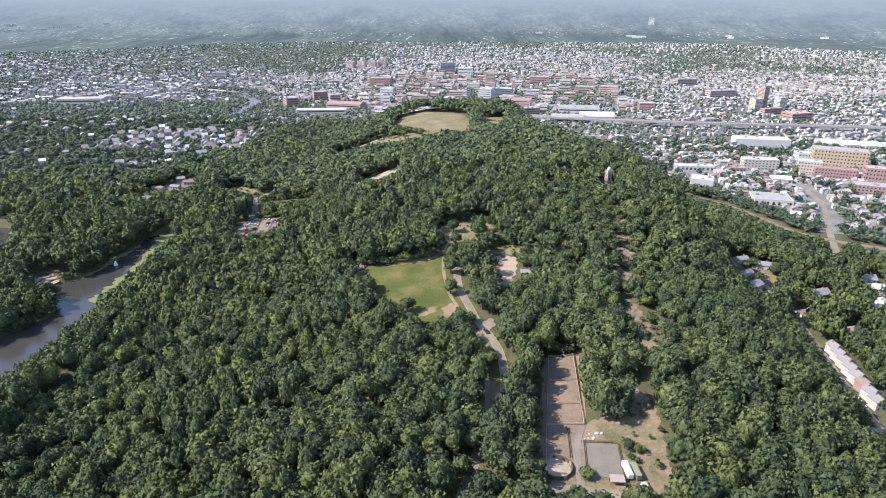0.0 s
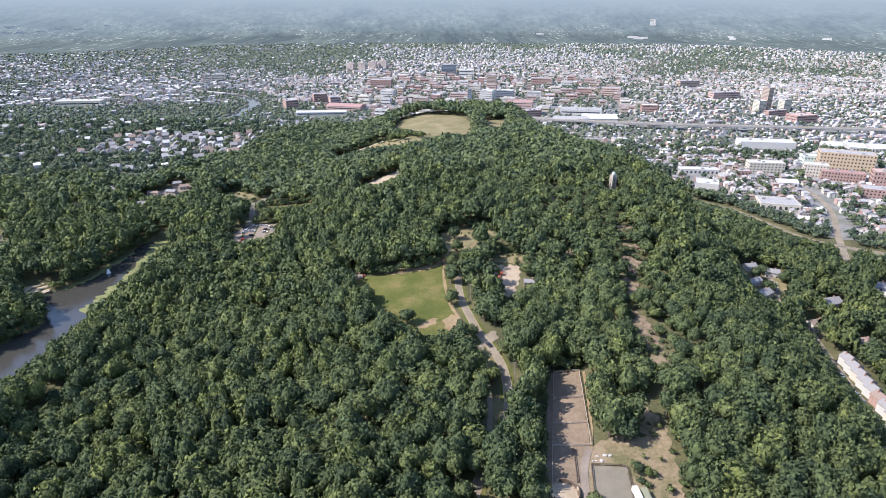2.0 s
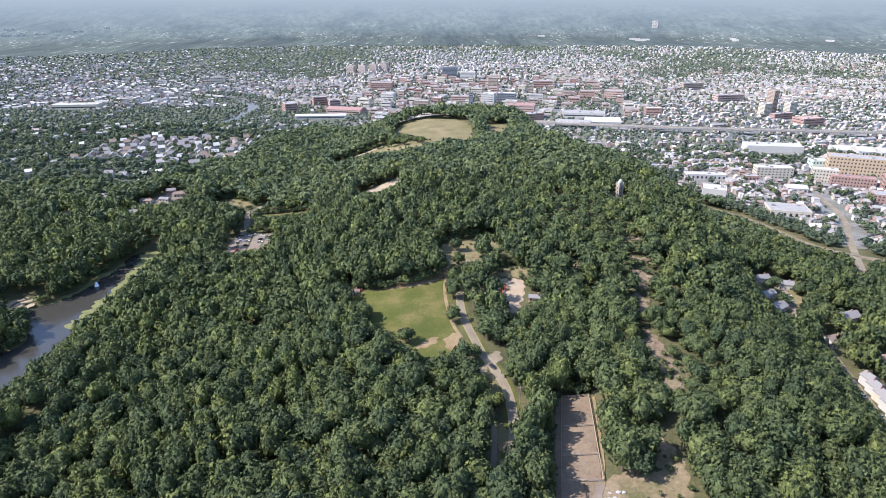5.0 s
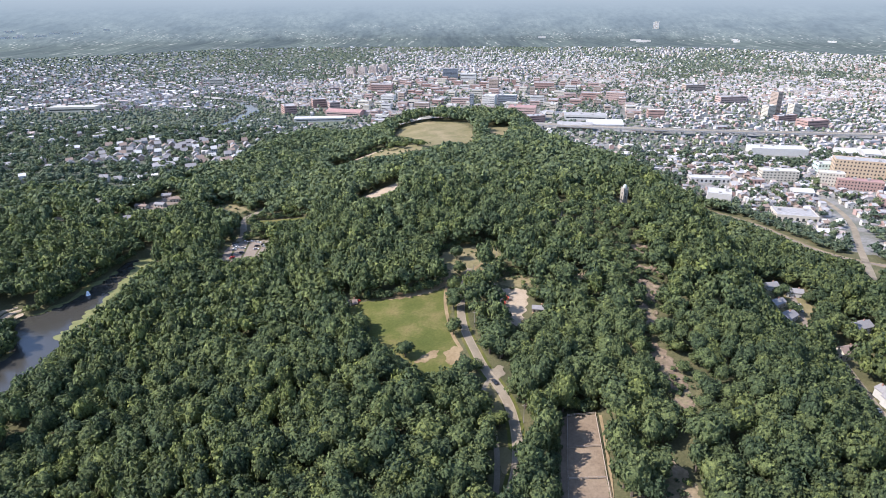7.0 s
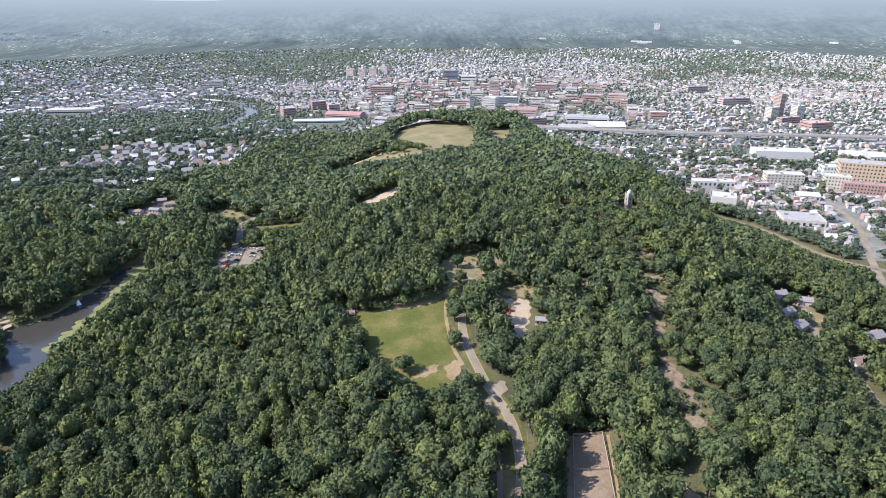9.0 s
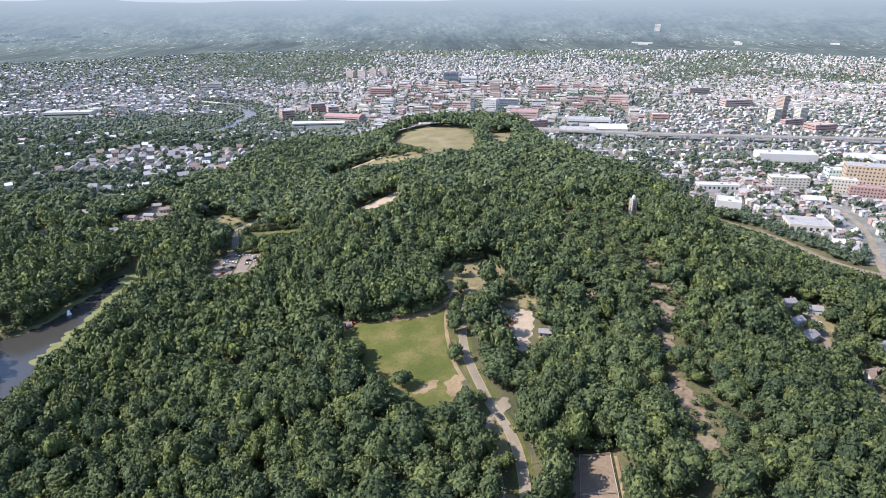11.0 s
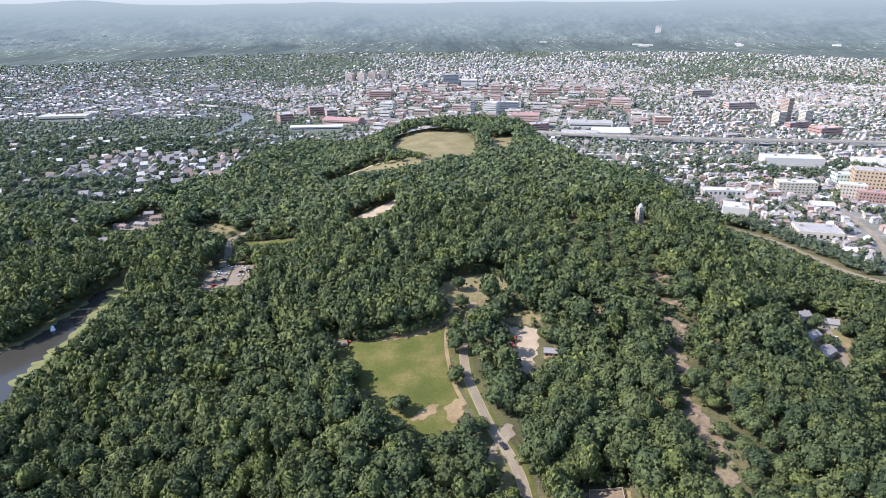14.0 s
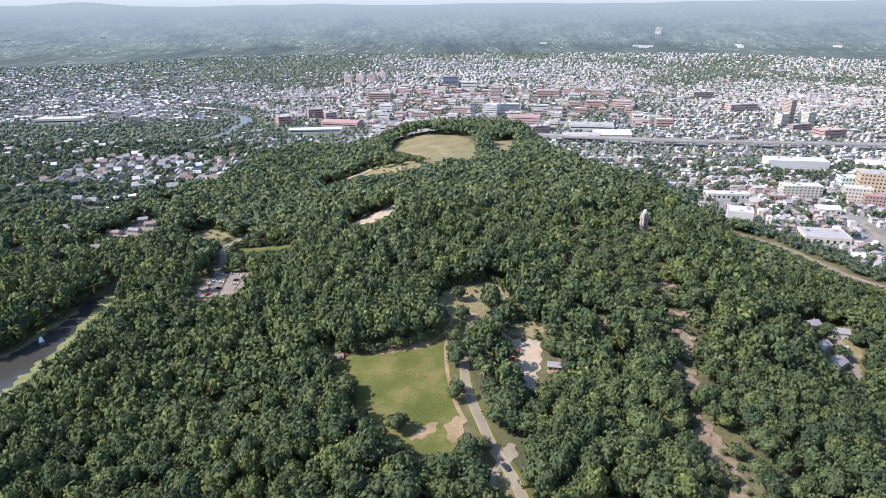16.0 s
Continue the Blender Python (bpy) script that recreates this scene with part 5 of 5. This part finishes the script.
rings = [[bm.verts.new((sx * s_, sy * s_, z_)) for sx, sy in ((-1, -1), (1, -1), (1, 1), (-1, 1))] for s_, z_ in ((3.9, 0), (3.6, 4), (3.5, 14), (3.8, 14.2), (3.8, 15.2), (3.3, 15.4), (3.3, 16.6))]
for p, q in zip(rings[:-1], rings[1:]):
    for i in range(4):
        bm.faces.new((p[i], p[(i + 1) % 4], q[(i + 1) % 4], q[i]))
bm.faces.new(rings[-1])
part("shaft", bm, STONE, tower)
for sx, sy in ((-1, -1), (1, -1), (1, 1), (-1, 1)):
    part("corner_pier", boxes((sx * 3.3 - 0.5, sx * 3.3 + 0.5, sy * 3.3 - 0.5, sy * 3.3 + 0.5, 0, 17.4)), STONE, tower)
for i in range(3):
    window_part(tower, 0, -3.62, 3 + 4 * i, 1.2, 2.2, 0)
    window_part(tower, -3.62, 0, 3 + 4 * i, 1.2, 2.2, 1)
bm = bmesh.new()
prev = None
for i in range(6):
    a_ = i / 5 * math.pi / 2
    ring = [bm.verts.new((3.0 * math.cos(a_) * math.cos(g) + 0.001 * i, 3.0 * math.cos(a_) * math.sin(g), 16.6 + 3.6 * math.sin(a_))) for g in [2 * math.pi * j / 14 for j in range(14)]]
    if prev:
        for j in range(14):
            bm.faces.new((prev[j], prev[(j + 1) % 14], ring[(j + 1) % 14], ring[j]))
    prev = ring
part("dome", bm, COPPER, tower, "pale weathered dome")
wallp = thing("terrace_wall", "low stone terrace wall by the lookout tower", "wall", at=pose(TX + 6, TY - 9, float(ground_z(TX + 6, TY - 9)) - 0.4, 0, 0, 15))
part("wall", boxes((-7, 7, -0.3, 0.3, 0, 1.4)), STONE, wallp)
part("coping", boxes((-7.1, 7.1, -0.4, 0.4, 1.404, 1.6)), CONCRETE, wallp)


# ---- rock outcrops on the cliff top ----
def boulder(x, y, size, seed, label):
    rng_ = np.random.default_rng(seed)
    bm = bmesh.new()
    bmesh.ops.create_icosphere(bm, subdivisions=3, radius=1)
    off = rng_.uniform(0, 50, 3)
    for v in bm.verts:
        q = v.co.copy()
        d_ = 1 + 0.45 * noise.noise(q * 1.1 + Vector(off)) + 0.18 * noise.noise(q * 3.1 + Vector(off))
        v.co = Vector((round(q.x * d_ * 3) / 3 * 0.5 + q.x * d_ * 0.5, q.y * d_, round(q.z * d_ * 2.5) / 2.5 * 0.6 + q.z * d_ * 0.4))
    b_ = part("rock_outcrop", bm, ROCK, None)
    b_.matrix_world = pose(x, y, float(ground_z(x, y)), 0, 0, seed * 40) @ Matrix.Diagonal((size, size * 0.8, size * 0.5, 1))
    return tagged(b_, label, "rock")


for i, (x_, y_, s_) in enumerate(((131, 389, 3.6), (128, 388, 3.0), (134, 384, 3.0), (126, 366, 2.6), (124, 360, 2.2), (137, 424, 3.2), (132, 427, 2.4), (117, 340, 2.0), (109, 300, 1.6), (121, 372, 2.0))):
    boulder(x_, y_, s_, i + 1, "broken brown basalt rock on the cliff top")

# ---- fountain in the lake ----
SPRAY = plain("fountain_spray", (0.85, 0.87, 0.88), 0.9, 0.05, 3)
fount = thing("fountain", "white water jet fountain in the lake", "fountain", at=pose(-258, 430, LAKE_Z) @ Matrix.Diagonal((0.65, 0.65, 0.65, 1)))
bm = bmesh.new()
prev = None
for i, (r_, z_) in enumerate(((2.4, 0.02), (1.9, 1.2), (1.5, 2.6), (1.15, 3.9), (0.7, 4.9), (0.15, 5.4))):
    ring = [bm.verts.new((r_ * (1 + 0.25 * math.sin(5 * g + i)) * math.cos(g), r_ * (1 + 0.2 * math.cos(3 * g + i)) * math.sin(g), z_)) for g in [2 * math.pi * j / 12 for j in range(12)]]
    if prev:
        for j in range(12):
            bm.faces.new((prev[j], prev[(j + 1) % 12], ring[(j + 1) % 12], ring[j]))
    prev = ring
part("jet", bm, SPRAY, fount)
bm = bmesh.new()
bmesh.ops.create_cone(bm, cap_ends=True, segments=14, radius1=1.2, radius2=1.1, depth=0.3)
part("float", bm, SLATE, fount)
for i in range(34):
    k_ = (i % 20) / 19
    y_ = 372 + 122 * k_ + (32 if i >= 20 else 0) * (1 - k_)
    wide_ = (1.35 if i < 20 else 0.9) + 0.9 * max(0.0, (y_ - 425) / 70)
    west_, east_ = lake_half(np.array(y_))
    r = random.Random(i)
    e_ = float(np.interp(y_, LAKE[::-1, 1], LAKE[::-1, 0])) + (float(east_) - 6.5 if i < 20 else -1 - float(west_))
    ring = [(e_ + wide_ * r.uniform(2, 6.5) * math.cos(g), y_ + r.uniform(3, 8) * math.sin(g)) for g in [j * 0.63 for j in range(10)]]
    pw = rounded(ring)
    pv = np.c_[np.r_[[pw.mean(0)], pw], np.full(len(pw) + 1, LAKE_Z + 0.05 + 0.004 * i)]
    weed = new("water_weed", mesh_from("water_weed", pv, [(0, j + 1, (j + 1) % len(pw) + 1) for j in range(len(pw))], [ALGAE]))
    tagged(weed, "mat of yellow-green weed along the lake edge", "water weed", kind="stuff")

# ---- cars ----
PAINTS = {"white": plain("white_car_paint", (0.52, 0.52, 0.51), 0.3, 0.03), "black": plain("black_car_paint", (0.025, 0.025, 0.03), 0.3, 0.1), "silver": plain("silver_car_paint", (0.45, 0.46, 0.47), 0.3, 0.05, metal=0.4),
          "red": plain("red_car_paint", (0.40, 0.04, 0.03), 0.3, 0.1), "blue": plain("blue_car_paint", (0.06, 0.10, 0.22), 0.3, 0.1)}
TYRE = plain("tyre_rubber", (0.03, 0.03, 0.03), 0.9, 0.2)
RIM = plain("wheel_rim", (0.5, 0.5, 0.5), 0.35, 0.05, metal=0.7)
LAMP_GLASS = plain("headlight_glass", (0.7, 0.7, 0.68), 0.15, 0.05)


def profile(bm, pts, half):
    """A side outline (x, z) swept across the car's width, drawn in towards the top."""
    rows = [[bm.verts.new((x_, s_ * half * (0.86 if z_ > 1.0 else 1.0), z_)) for x_, z_ in pts] for s_ in (-1, 1)]
    n = len(pts)
    for i in range(n):
        j = (i + 1) % n
        bm.faces.new((rows[0][i], rows[0][j], rows[1][j], rows[1][i]))
    bm.faces.new(rows[0][::-1]), bm.faces.new(rows[1])
    bmesh.ops.recalc_face_normals(bm, faces=bm.faces)
    return bm


def car(colour, label, x, y, turn, group=""):
    c = thing("car", label, "car", group, at=pose(x, y, float(ground_z(x, y)) + 0.24, 0, 0, turn))
    part("body", profile(bmesh.new(), [(-2.2, 0.3), (2.2, 0.3), (2.25, 0.7), (1.1, 0.95), (-2.0, 1.0), (-2.25, 0.75)], 0.9), PAINTS[colour], c)
    part("cabin", profile(bmesh.new(), [(1.1, 0.955), (0.4, 1.42), (-1.2, 1.45), (-1.95, 1.005)], 0.84), GLASS, c)
    part("roof", boxes((-1.15, 0.35, -0.7, 0.7, 1.43, 1.49)), PAINTS[colour], c)
    for x_ in (-1.35, 1.35):
        for y_ in (-0.82, 0.82):
            bm = bmesh.new()
            bmesh.ops.create_cone(bm, cap_ends=True, segments=12, radius1=0.33, radius2=0.33, depth=0.22, matrix=pose(x_, y_, 0.33, 90))
            w = part("wheel", bm, TYRE, c)
            bm = bmesh.new()
            bmesh.ops.create_cone(bm, cap_ends=True, segments=10, radius1=0.2, radius2=0.2, depth=0.25, matrix=pose(x_, y_, 0.33, 90))
            part("rim", bm, RIM, w)
    for y_ in (-0.6, 0.6):
        part("headlight", boxes((2.2, 2.26, y_ - 0.15, y_ + 0.15, 0.6, 0.72)), LAMP_GLASS, c)
    return c


for colour, x_, y_, turn in (("black", -178, 512, 20), ("white", -173.5, 504, 30), ("silver", -174.5, 499.5, 30), ("white", -168, 503, 10), ("black", -166, 493.5, 10), ("white", -170, 516.5, 5), ("silver", -164.6, 517.3, 5), ("white", -158.4, 514.5, -5),
                             ("black", -152, 508.5, 5), ("white", -150.5, 504.5, 5), ("black", -157, 506, 10), ("white", -156, 499.6, 10), ("red", -171, 484, 60), ("white", -176, 508, 25)):
    car(colour, colour + " car in the park's car park", x_, y_, turn, "cars in the car park")
car("black", "dark car on the park road", 24.3, 291, -62)
car("black", "dark car on the shaded park road", 10.6, 186, 68)
car("black", "dark car parked before the trailers", 72.8, 176, 80)
for i in range(7):
    k_ = i / 6
    colour = ("silver", "white", "black", "silver", "blue", "white", "silver")[i]
    car(colour, colour + " car parked beside the row houses", 247 - 6 * k_, 336 - 56 * k_ - (i % 2) * 2, 98, "cars along the row-house street")
for x_, y_, turn, colour in ((264, 441, 70, "white"), (261, 433, 70, "silver"), (6.5, 394, 10, "white"), (-54, 370, 30, "red"), (-60, 368, 10, "white")):
    car(colour, colour + " car parked beside the trees", x_, y_, turn)

# ---- stable yard ----
WOOD = plain("weathered_rail_wood", (0.33, 0.27, 0.21), 0.9, 0.2, 3)
DARKWOOD = plain("dark_stained_wood", (0.10, 0.07, 0.05), 0.9, 0.2, 3)
RING_SAND = ground_mat("riding_ring_sand", [(0.3, (0.148, 0.130, 0.096)), (0.7, (0.180, 0.158, 0.118))], 0.2, 1.5, 0.15)
POST = {}


def fence(label, pts, wood, closed=False, gap=3.0, height=1.4):
    """A post-and-rail fence that follows the land."""
    line = np.array(pts + pts[:1] if closed else pts, float)
    d_ = np.r_[0, np.cumsum(np.hypot(*np.diff(line, axis=0).T))]
    n = max(2, int(d_[-1] / gap) + 1)
    s_ = np.linspace(0, d_[-1], n)
    xs, ys_ = np.interp(s_, d_, line[:, 0]), np.interp(s_, d_, line[:, 1])
    zs = ground_z(xs, ys_) + 0.1
    f = thing("fence", label, "fence")
    if wood.name not in POST:
        bm = boxes((-0.1, 0.1, -0.1, 0.1, 0, height))
        POST[wood.name] = bpy.data.meshes.new("post")
        bm.to_mesh(POST[wood.name])
        bm.free()
        POST[wood.name].materials.append(wood)
    for x_, y_, z_ in zip(xs, ys_, zs):
        p = new("post", POST[wood.name])
        p.parent, p.location = f, (x_, y_, z_)
    for h_ in (0.55, 1.15):
        ring = np.stack([np.c_[xs + ox, ys_ + oy, zs + h_ + oz] for ox, oy, oz in ((-0.07, -0.07, -0.12), (0.07, 0.07, -0.12), (0.07, 0.07, 0.12), (-0.07, -0.07, 0.12))], 1)
        k_ = np.arange(ring.shape[0] * 4).reshape(-1, 4)
        q = np.concatenate([np.stack([k_[:-1, i], k_[:-1, (i + 1) % 4], k_[1:, (i + 1) % 4], k_[1:, i]], -1) for i in range(4)])
        rail = new("rail", mesh_from("rail", ring.reshape(-1, 3), q, [wood]))
        rail.parent = f
    return f


fence("brown post-and-rail fence along the paddocks", [(67.5, 265), (62.5, 214)], WOOD)
fence("brown post-and-rail fence under the paddock trees", [(55, 265), (46, 214), (42, 190)], WOOD)
for y_, x0, x1 in ((265, 55, 67.5), (245, 52, 65.5), (228, 49, 63.8), (214, 46, 62.5)):
    fence("rail fence dividing two paddocks", [(x0, y_), (x1, y_)], WOOD)
fence("dark rail fence beside the stable lane", [(54.5, 212), (52.5, 194)], DARKWOOD)
RING = [(60, 203), (74, 202), (71.5, 183.5), (58, 184)]
drape("riding_ring", RING, RING_SAND, "grey sand riding ring in the yard", "riding ring", 0.3, 0.8, wobble=0.05, cut=0)
fence("dark post-and-rail fence round the riding ring", [(60, 203.2), (74.2, 202.2), (72, 183.4)], DARKWOOD)
fence("dark rail fence beside the sand ring", [(60, 203.2), (57.8, 188)], DARKWOOD)
pen = thing("round_pen", "round training pen with a solid board wall", "pen", at=pose(46, 188.5, float(ground_z(46, 188.5)) + 0.1))
for i in range(22):
    g = math.radians(-150 + i * 12)
    bm = boxes((-0.66, 0.66, -0.08, 0.08, 0.0, 1.7))
    p = part("board", bm, DARKWOOD if i % 7 else WOOD, pen)
    p.matrix_local = pose(6.2 * math.cos(g), 6.2 * math.sin(g), 0, 0, 0, math.degrees(g) + 90)
drape("pen_floor", [(46 + 6 * math.cos(g), 188.5 + 6 * math.sin(g)) for g in [0.63 * i for i in range(10)]], SAND, "pale sand floor of the round pen", "sand", 0.32, 0.8, wobble=0)


def trailer(label, x, y, turn, length, body, cab=False):
    t = thing("truck" if cab else "trailer", label, "truck" if cab else "trailer", at=pose(x, y, float(ground_z(x, y)) + 0.2, 0, 0, turn))
    bm = boxes((-length / 2, length / 2, -1.1, 1.1, 0.8, 2.9))
    bmesh.ops.bevel(bm, geom=list(bm.edges), offset=0.06, segments=1)
    part("box", bm, body, t)
    part("chassis", boxes((-length / 2 + 0.2, length / 2 - 0.2, -0.8, 0.8, 0.55, 0.796)), SLATE, t)
    for x_ in (-length / 2 + 1.2, length / 2 - 1.4):
        for y_ in (-0.95, 0.95):
            bm = bmesh.new()
            bmesh.ops.create_cone(bm, cap_ends=True, segments=12, radius1=0.4, radius2=0.4, depth=0.3, matrix=pose(x_, y_, 0.4, 90))
            part("wheel", bm, TYRE, t)
    if cab:
        part("cab", profile(bmesh.new(), [(length / 2 + 0.05, 0.7), (length / 2 + 1.8, 0.7), (length / 2 + 1.8, 1.5), (length / 2 + 1.3, 2.3), (length / 2 + 0.05, 2.3)], 1.05), PAINTS["white"], t)
        part("windscreen", profile(bmesh.new(), [(length / 2 + 1.82, 1.52), (length / 2 + 1.34, 2.28), (length / 2 + 1.36, 2.3), (length / 2 + 1.86, 1.54)], 0.95), GLASS, t)
    else:
        part("door", boxes((-length / 2 - 0.05, -length / 2 - 0.004, -1.0, 1.0, 0.9, 2.8)), body, t)
    return t


OLIVE = plain("olive_drab_paint", (0.20, 0.20, 0.13), 0.6, 0.15, 1)
trailer("long white box trailer beside the riding ring", 73.7, 185.8, 94, 8.0, PAINTS["white"])
trailer("olive drab box trailer beside a white one", 76.9, 185.2, 94, 7.5, OLIVE)
trailer("small white box truck in the stable yard", 77.6, 177.0, -86, 2.6, PAINTS["white"], True)
shed = thing("stable_shed", "open-sided shed with a brown metal roof", "shed", at=pose(68.2, 180.6, float(ground_z(68.2, 180.6)) + 0.1, 0, 0, -3) @ Matrix.Diagonal((0.72, 0.72, 0.85, 1)))
for x_ in (-3.6, 3.6):
    for y_ in (-1.8, 1.8):
        part("post", boxes((x_ - 0.12, x_ + 0.12, y_ - 0.12, y_ + 0.12, 0, 2.7)), DARKWOOD, shed)
bm = bmesh.new()
vs = [bm.verts.new(p) for p in ((-4, -2.4, 2.5), (4, -2.4, 2.5), (4, 2.4, 3.2), (-4, 2.4, 3.2), (-4, -2.4, 2.7), (4, -2.4, 2.7), (4, 2.4, 3.4), (-4, 2.4, 3.4))]
for f in ((0, 3, 2, 1), (4, 5, 6, 7), (0, 1, 5, 4), (1, 2, 6, 5), (2, 3, 7, 6), (3, 0, 4, 7)):
    bm.faces.new([vs[i] for i in f])
part("roof", bm, TAN, shed)
part("back_wall", boxes((-3.7, 3.7, 1.85, 1.95, 0, 3.0)), DARKWOOD, shed)
part("hay_rack", boxes((-3.4, 3.0, -0.4, 0.9, 0, 1.3)), BRICK, shed)
r = random.Random(4)
for i in range(8):
    x_, y_ = 64.5 + r.uniform(-4, 5), 207 + r.uniform(-1.8, 1.8)
    s_ = r.uniform(0.45, 0.9)
    bm = bmesh.new()
    bmesh.ops.create_icosphere(bm, subdivisions=1, radius=1)
    for v in bm.verts:
        v.co *= r.uniform(0.7, 1.15)
    b_ = part("stone_block", bm, CONCRETE, None)
    b_.matrix_world = pose(x_, y_, float(ground_z(x_, y_)) + 0.3, 0, 0, i * 33) @ Matrix.Diagonal((s_ * 1.3, s_, s_ * 0.6, 1))
    tagged(b_, "pale broken stone block beside the lane", "stone", "heap of stone blocks")

# ---- playground and park buildings ----
RED = plain("red_play_plastic", (0.62, 0.10, 0.05), 0.4, 0.06)
ORANGE = plain("orange_play_plastic", (0.70, 0.22, 0.05), 0.4, 0.06)


def play_structure(x, y, turn, label):
    p = thing("play_structure", label, "play structure", at=pose(x, y, float(ground_z(x, y)) + 0.2, 0, 0, turn) @ Matrix.Diagonal((0.75, 0.75, 0.75, 1)))
    for x_ in (-1.2, 1.2):
        for y_ in (-1.2, 1.2):
            part("post", boxes((x_ - 0.1, x_ + 0.1, y_ - 0.1, y_ + 0.1, 0, 3.2)), RED, p)
    part("deck", boxes((-1.3, 1.3, -1.3, 1.3, 1.4, 1.55)), ORANGE, p)
    bm = bmesh.new()
    bmesh.ops.create_cone(bm, cap_ends=True, segments=4, radius1=2.3, radius2=0.1, depth=1.2, matrix=pose(0, 0, 3.8, 0, 0, 45))
    part("roof", bm, RED, p)
    for y_, s_ in ((-0.6, 1), (0.6, -1)):
        bm = bmesh.new()
        vs = [bm.verts.new(q) for q in ((s_ * 1.3, y_ - 0.4, 1.5), (s_ * 1.3, y_ + 0.4, 1.5), (s_ * 4.2, y_ + 0.4, 0.25), (s_ * 4.2, y_ - 0.4, 0.25), (s_ * 1.3, y_ - 0.4, 1.62), (s_ * 1.3, y_ + 0.4, 1.62), (s_ * 4.2, y_ + 0.4, 0.37), (s_ * 4.2, y_ - 0.4, 0.37))]
        for f in ((0, 1, 2, 3), (4, 7, 6, 5), (0, 4, 5, 1), (1, 5, 6, 2), (2, 6, 7, 3), (3, 7, 4, 0)):
            bm.faces.new([vs[i] for i in f])
        part("slide", bm, ORANGE, p)
    part("rail", boxes((-1.25, 1.25, -1.25, -1.15, 1.56, 2.3)), RED, p)
    return p


play_structure(37.0, 365.5, 10, "red and orange climbing tower with slides")
play_structure(34.8, 360.2, 40, "orange and red slide tower on gravel")


def pavilion(label, x, y, turn, w, d, h, rise, wall, roof):
    return house(label, x, y, turn, w, d, h, rise, wall, roof)


pavilion("small park building with a pale grey roof", 54.5, 354.5, -8, 7, 4.6, 3.0, 1.2, TAN, SHINGLE)
pavilion("small brick park lodge beside the field", -57, 369, 12, 6, 4.5, 2.9, 1.4, BRICK, BROWN_SHINGLE)
pavilion("small pale lodge at the park road fork", -4, 398, 10, 6, 4, 2.9, 1.2, CREAM, SHINGLE)
POLE = plain("grey_pole_wood", (0.22, 0.19, 0.16), 0.9, 0.2, 3)
for x_, y_ in ((18, 392), (16.5, 340), (35, 262), (27, 330), (36, 430), (33, 238)):
    p = thing("utility_pole", "grey wooden utility pole beside the park road", "utility pole", "poles along the park road", at=pose(x_, y_, float(ground_z(x_, y_))))
    bm = bmesh.new()
    bmesh.ops.create_cone(bm, cap_ends=True, segments=8, radius1=0.17, radius2=0.11, depth=10, matrix=pose(0, 0, 5))
    part("pole", bm, POLE, p)
    part("crossarm", boxes((-1.1, 1.1, -0.06, 0.06, 9.2, 9.35)), POLE, p)

# ---- shrubs on the open ground ----
rng = np.random.default_rng(17)
Q = np.vstack([scattered(98, 142, 255, 440, 4.2, 5), scattered(76, 100, 170, 226, 4.5, 6), scattered(36, 56, 378, 398, 4.0, 8), scattered(-20, 40, 398, 446, 9, 9), scattered(-130, -20, 705, 785, 9, 10), scattered(-235, -170, 555, 620, 7, 12)])
x, y = Q.T
keep = rng.uniform(0, 1, len(x)) < 0.35
for line, w in WAYS:
    keep &= off_line(line, x, y) > w / 2 + 1.5
keep &= ~inside(RING, x, y) & (np.hypot(x - 46, y - 188) > 8) & (np.hypot(x - 76, y - 183) > 9)
Q = Q[keep]
grown("shrubs", "low shrubs scattered over dry open ground", "shrubs", np.c_[Q, ground_z(*Q.T) - 0.2, rng.uniform(1.6, 4.0, len(Q)), rng.uniform(1.0, 2.4, len(Q))], FAR, LEAF, 33)
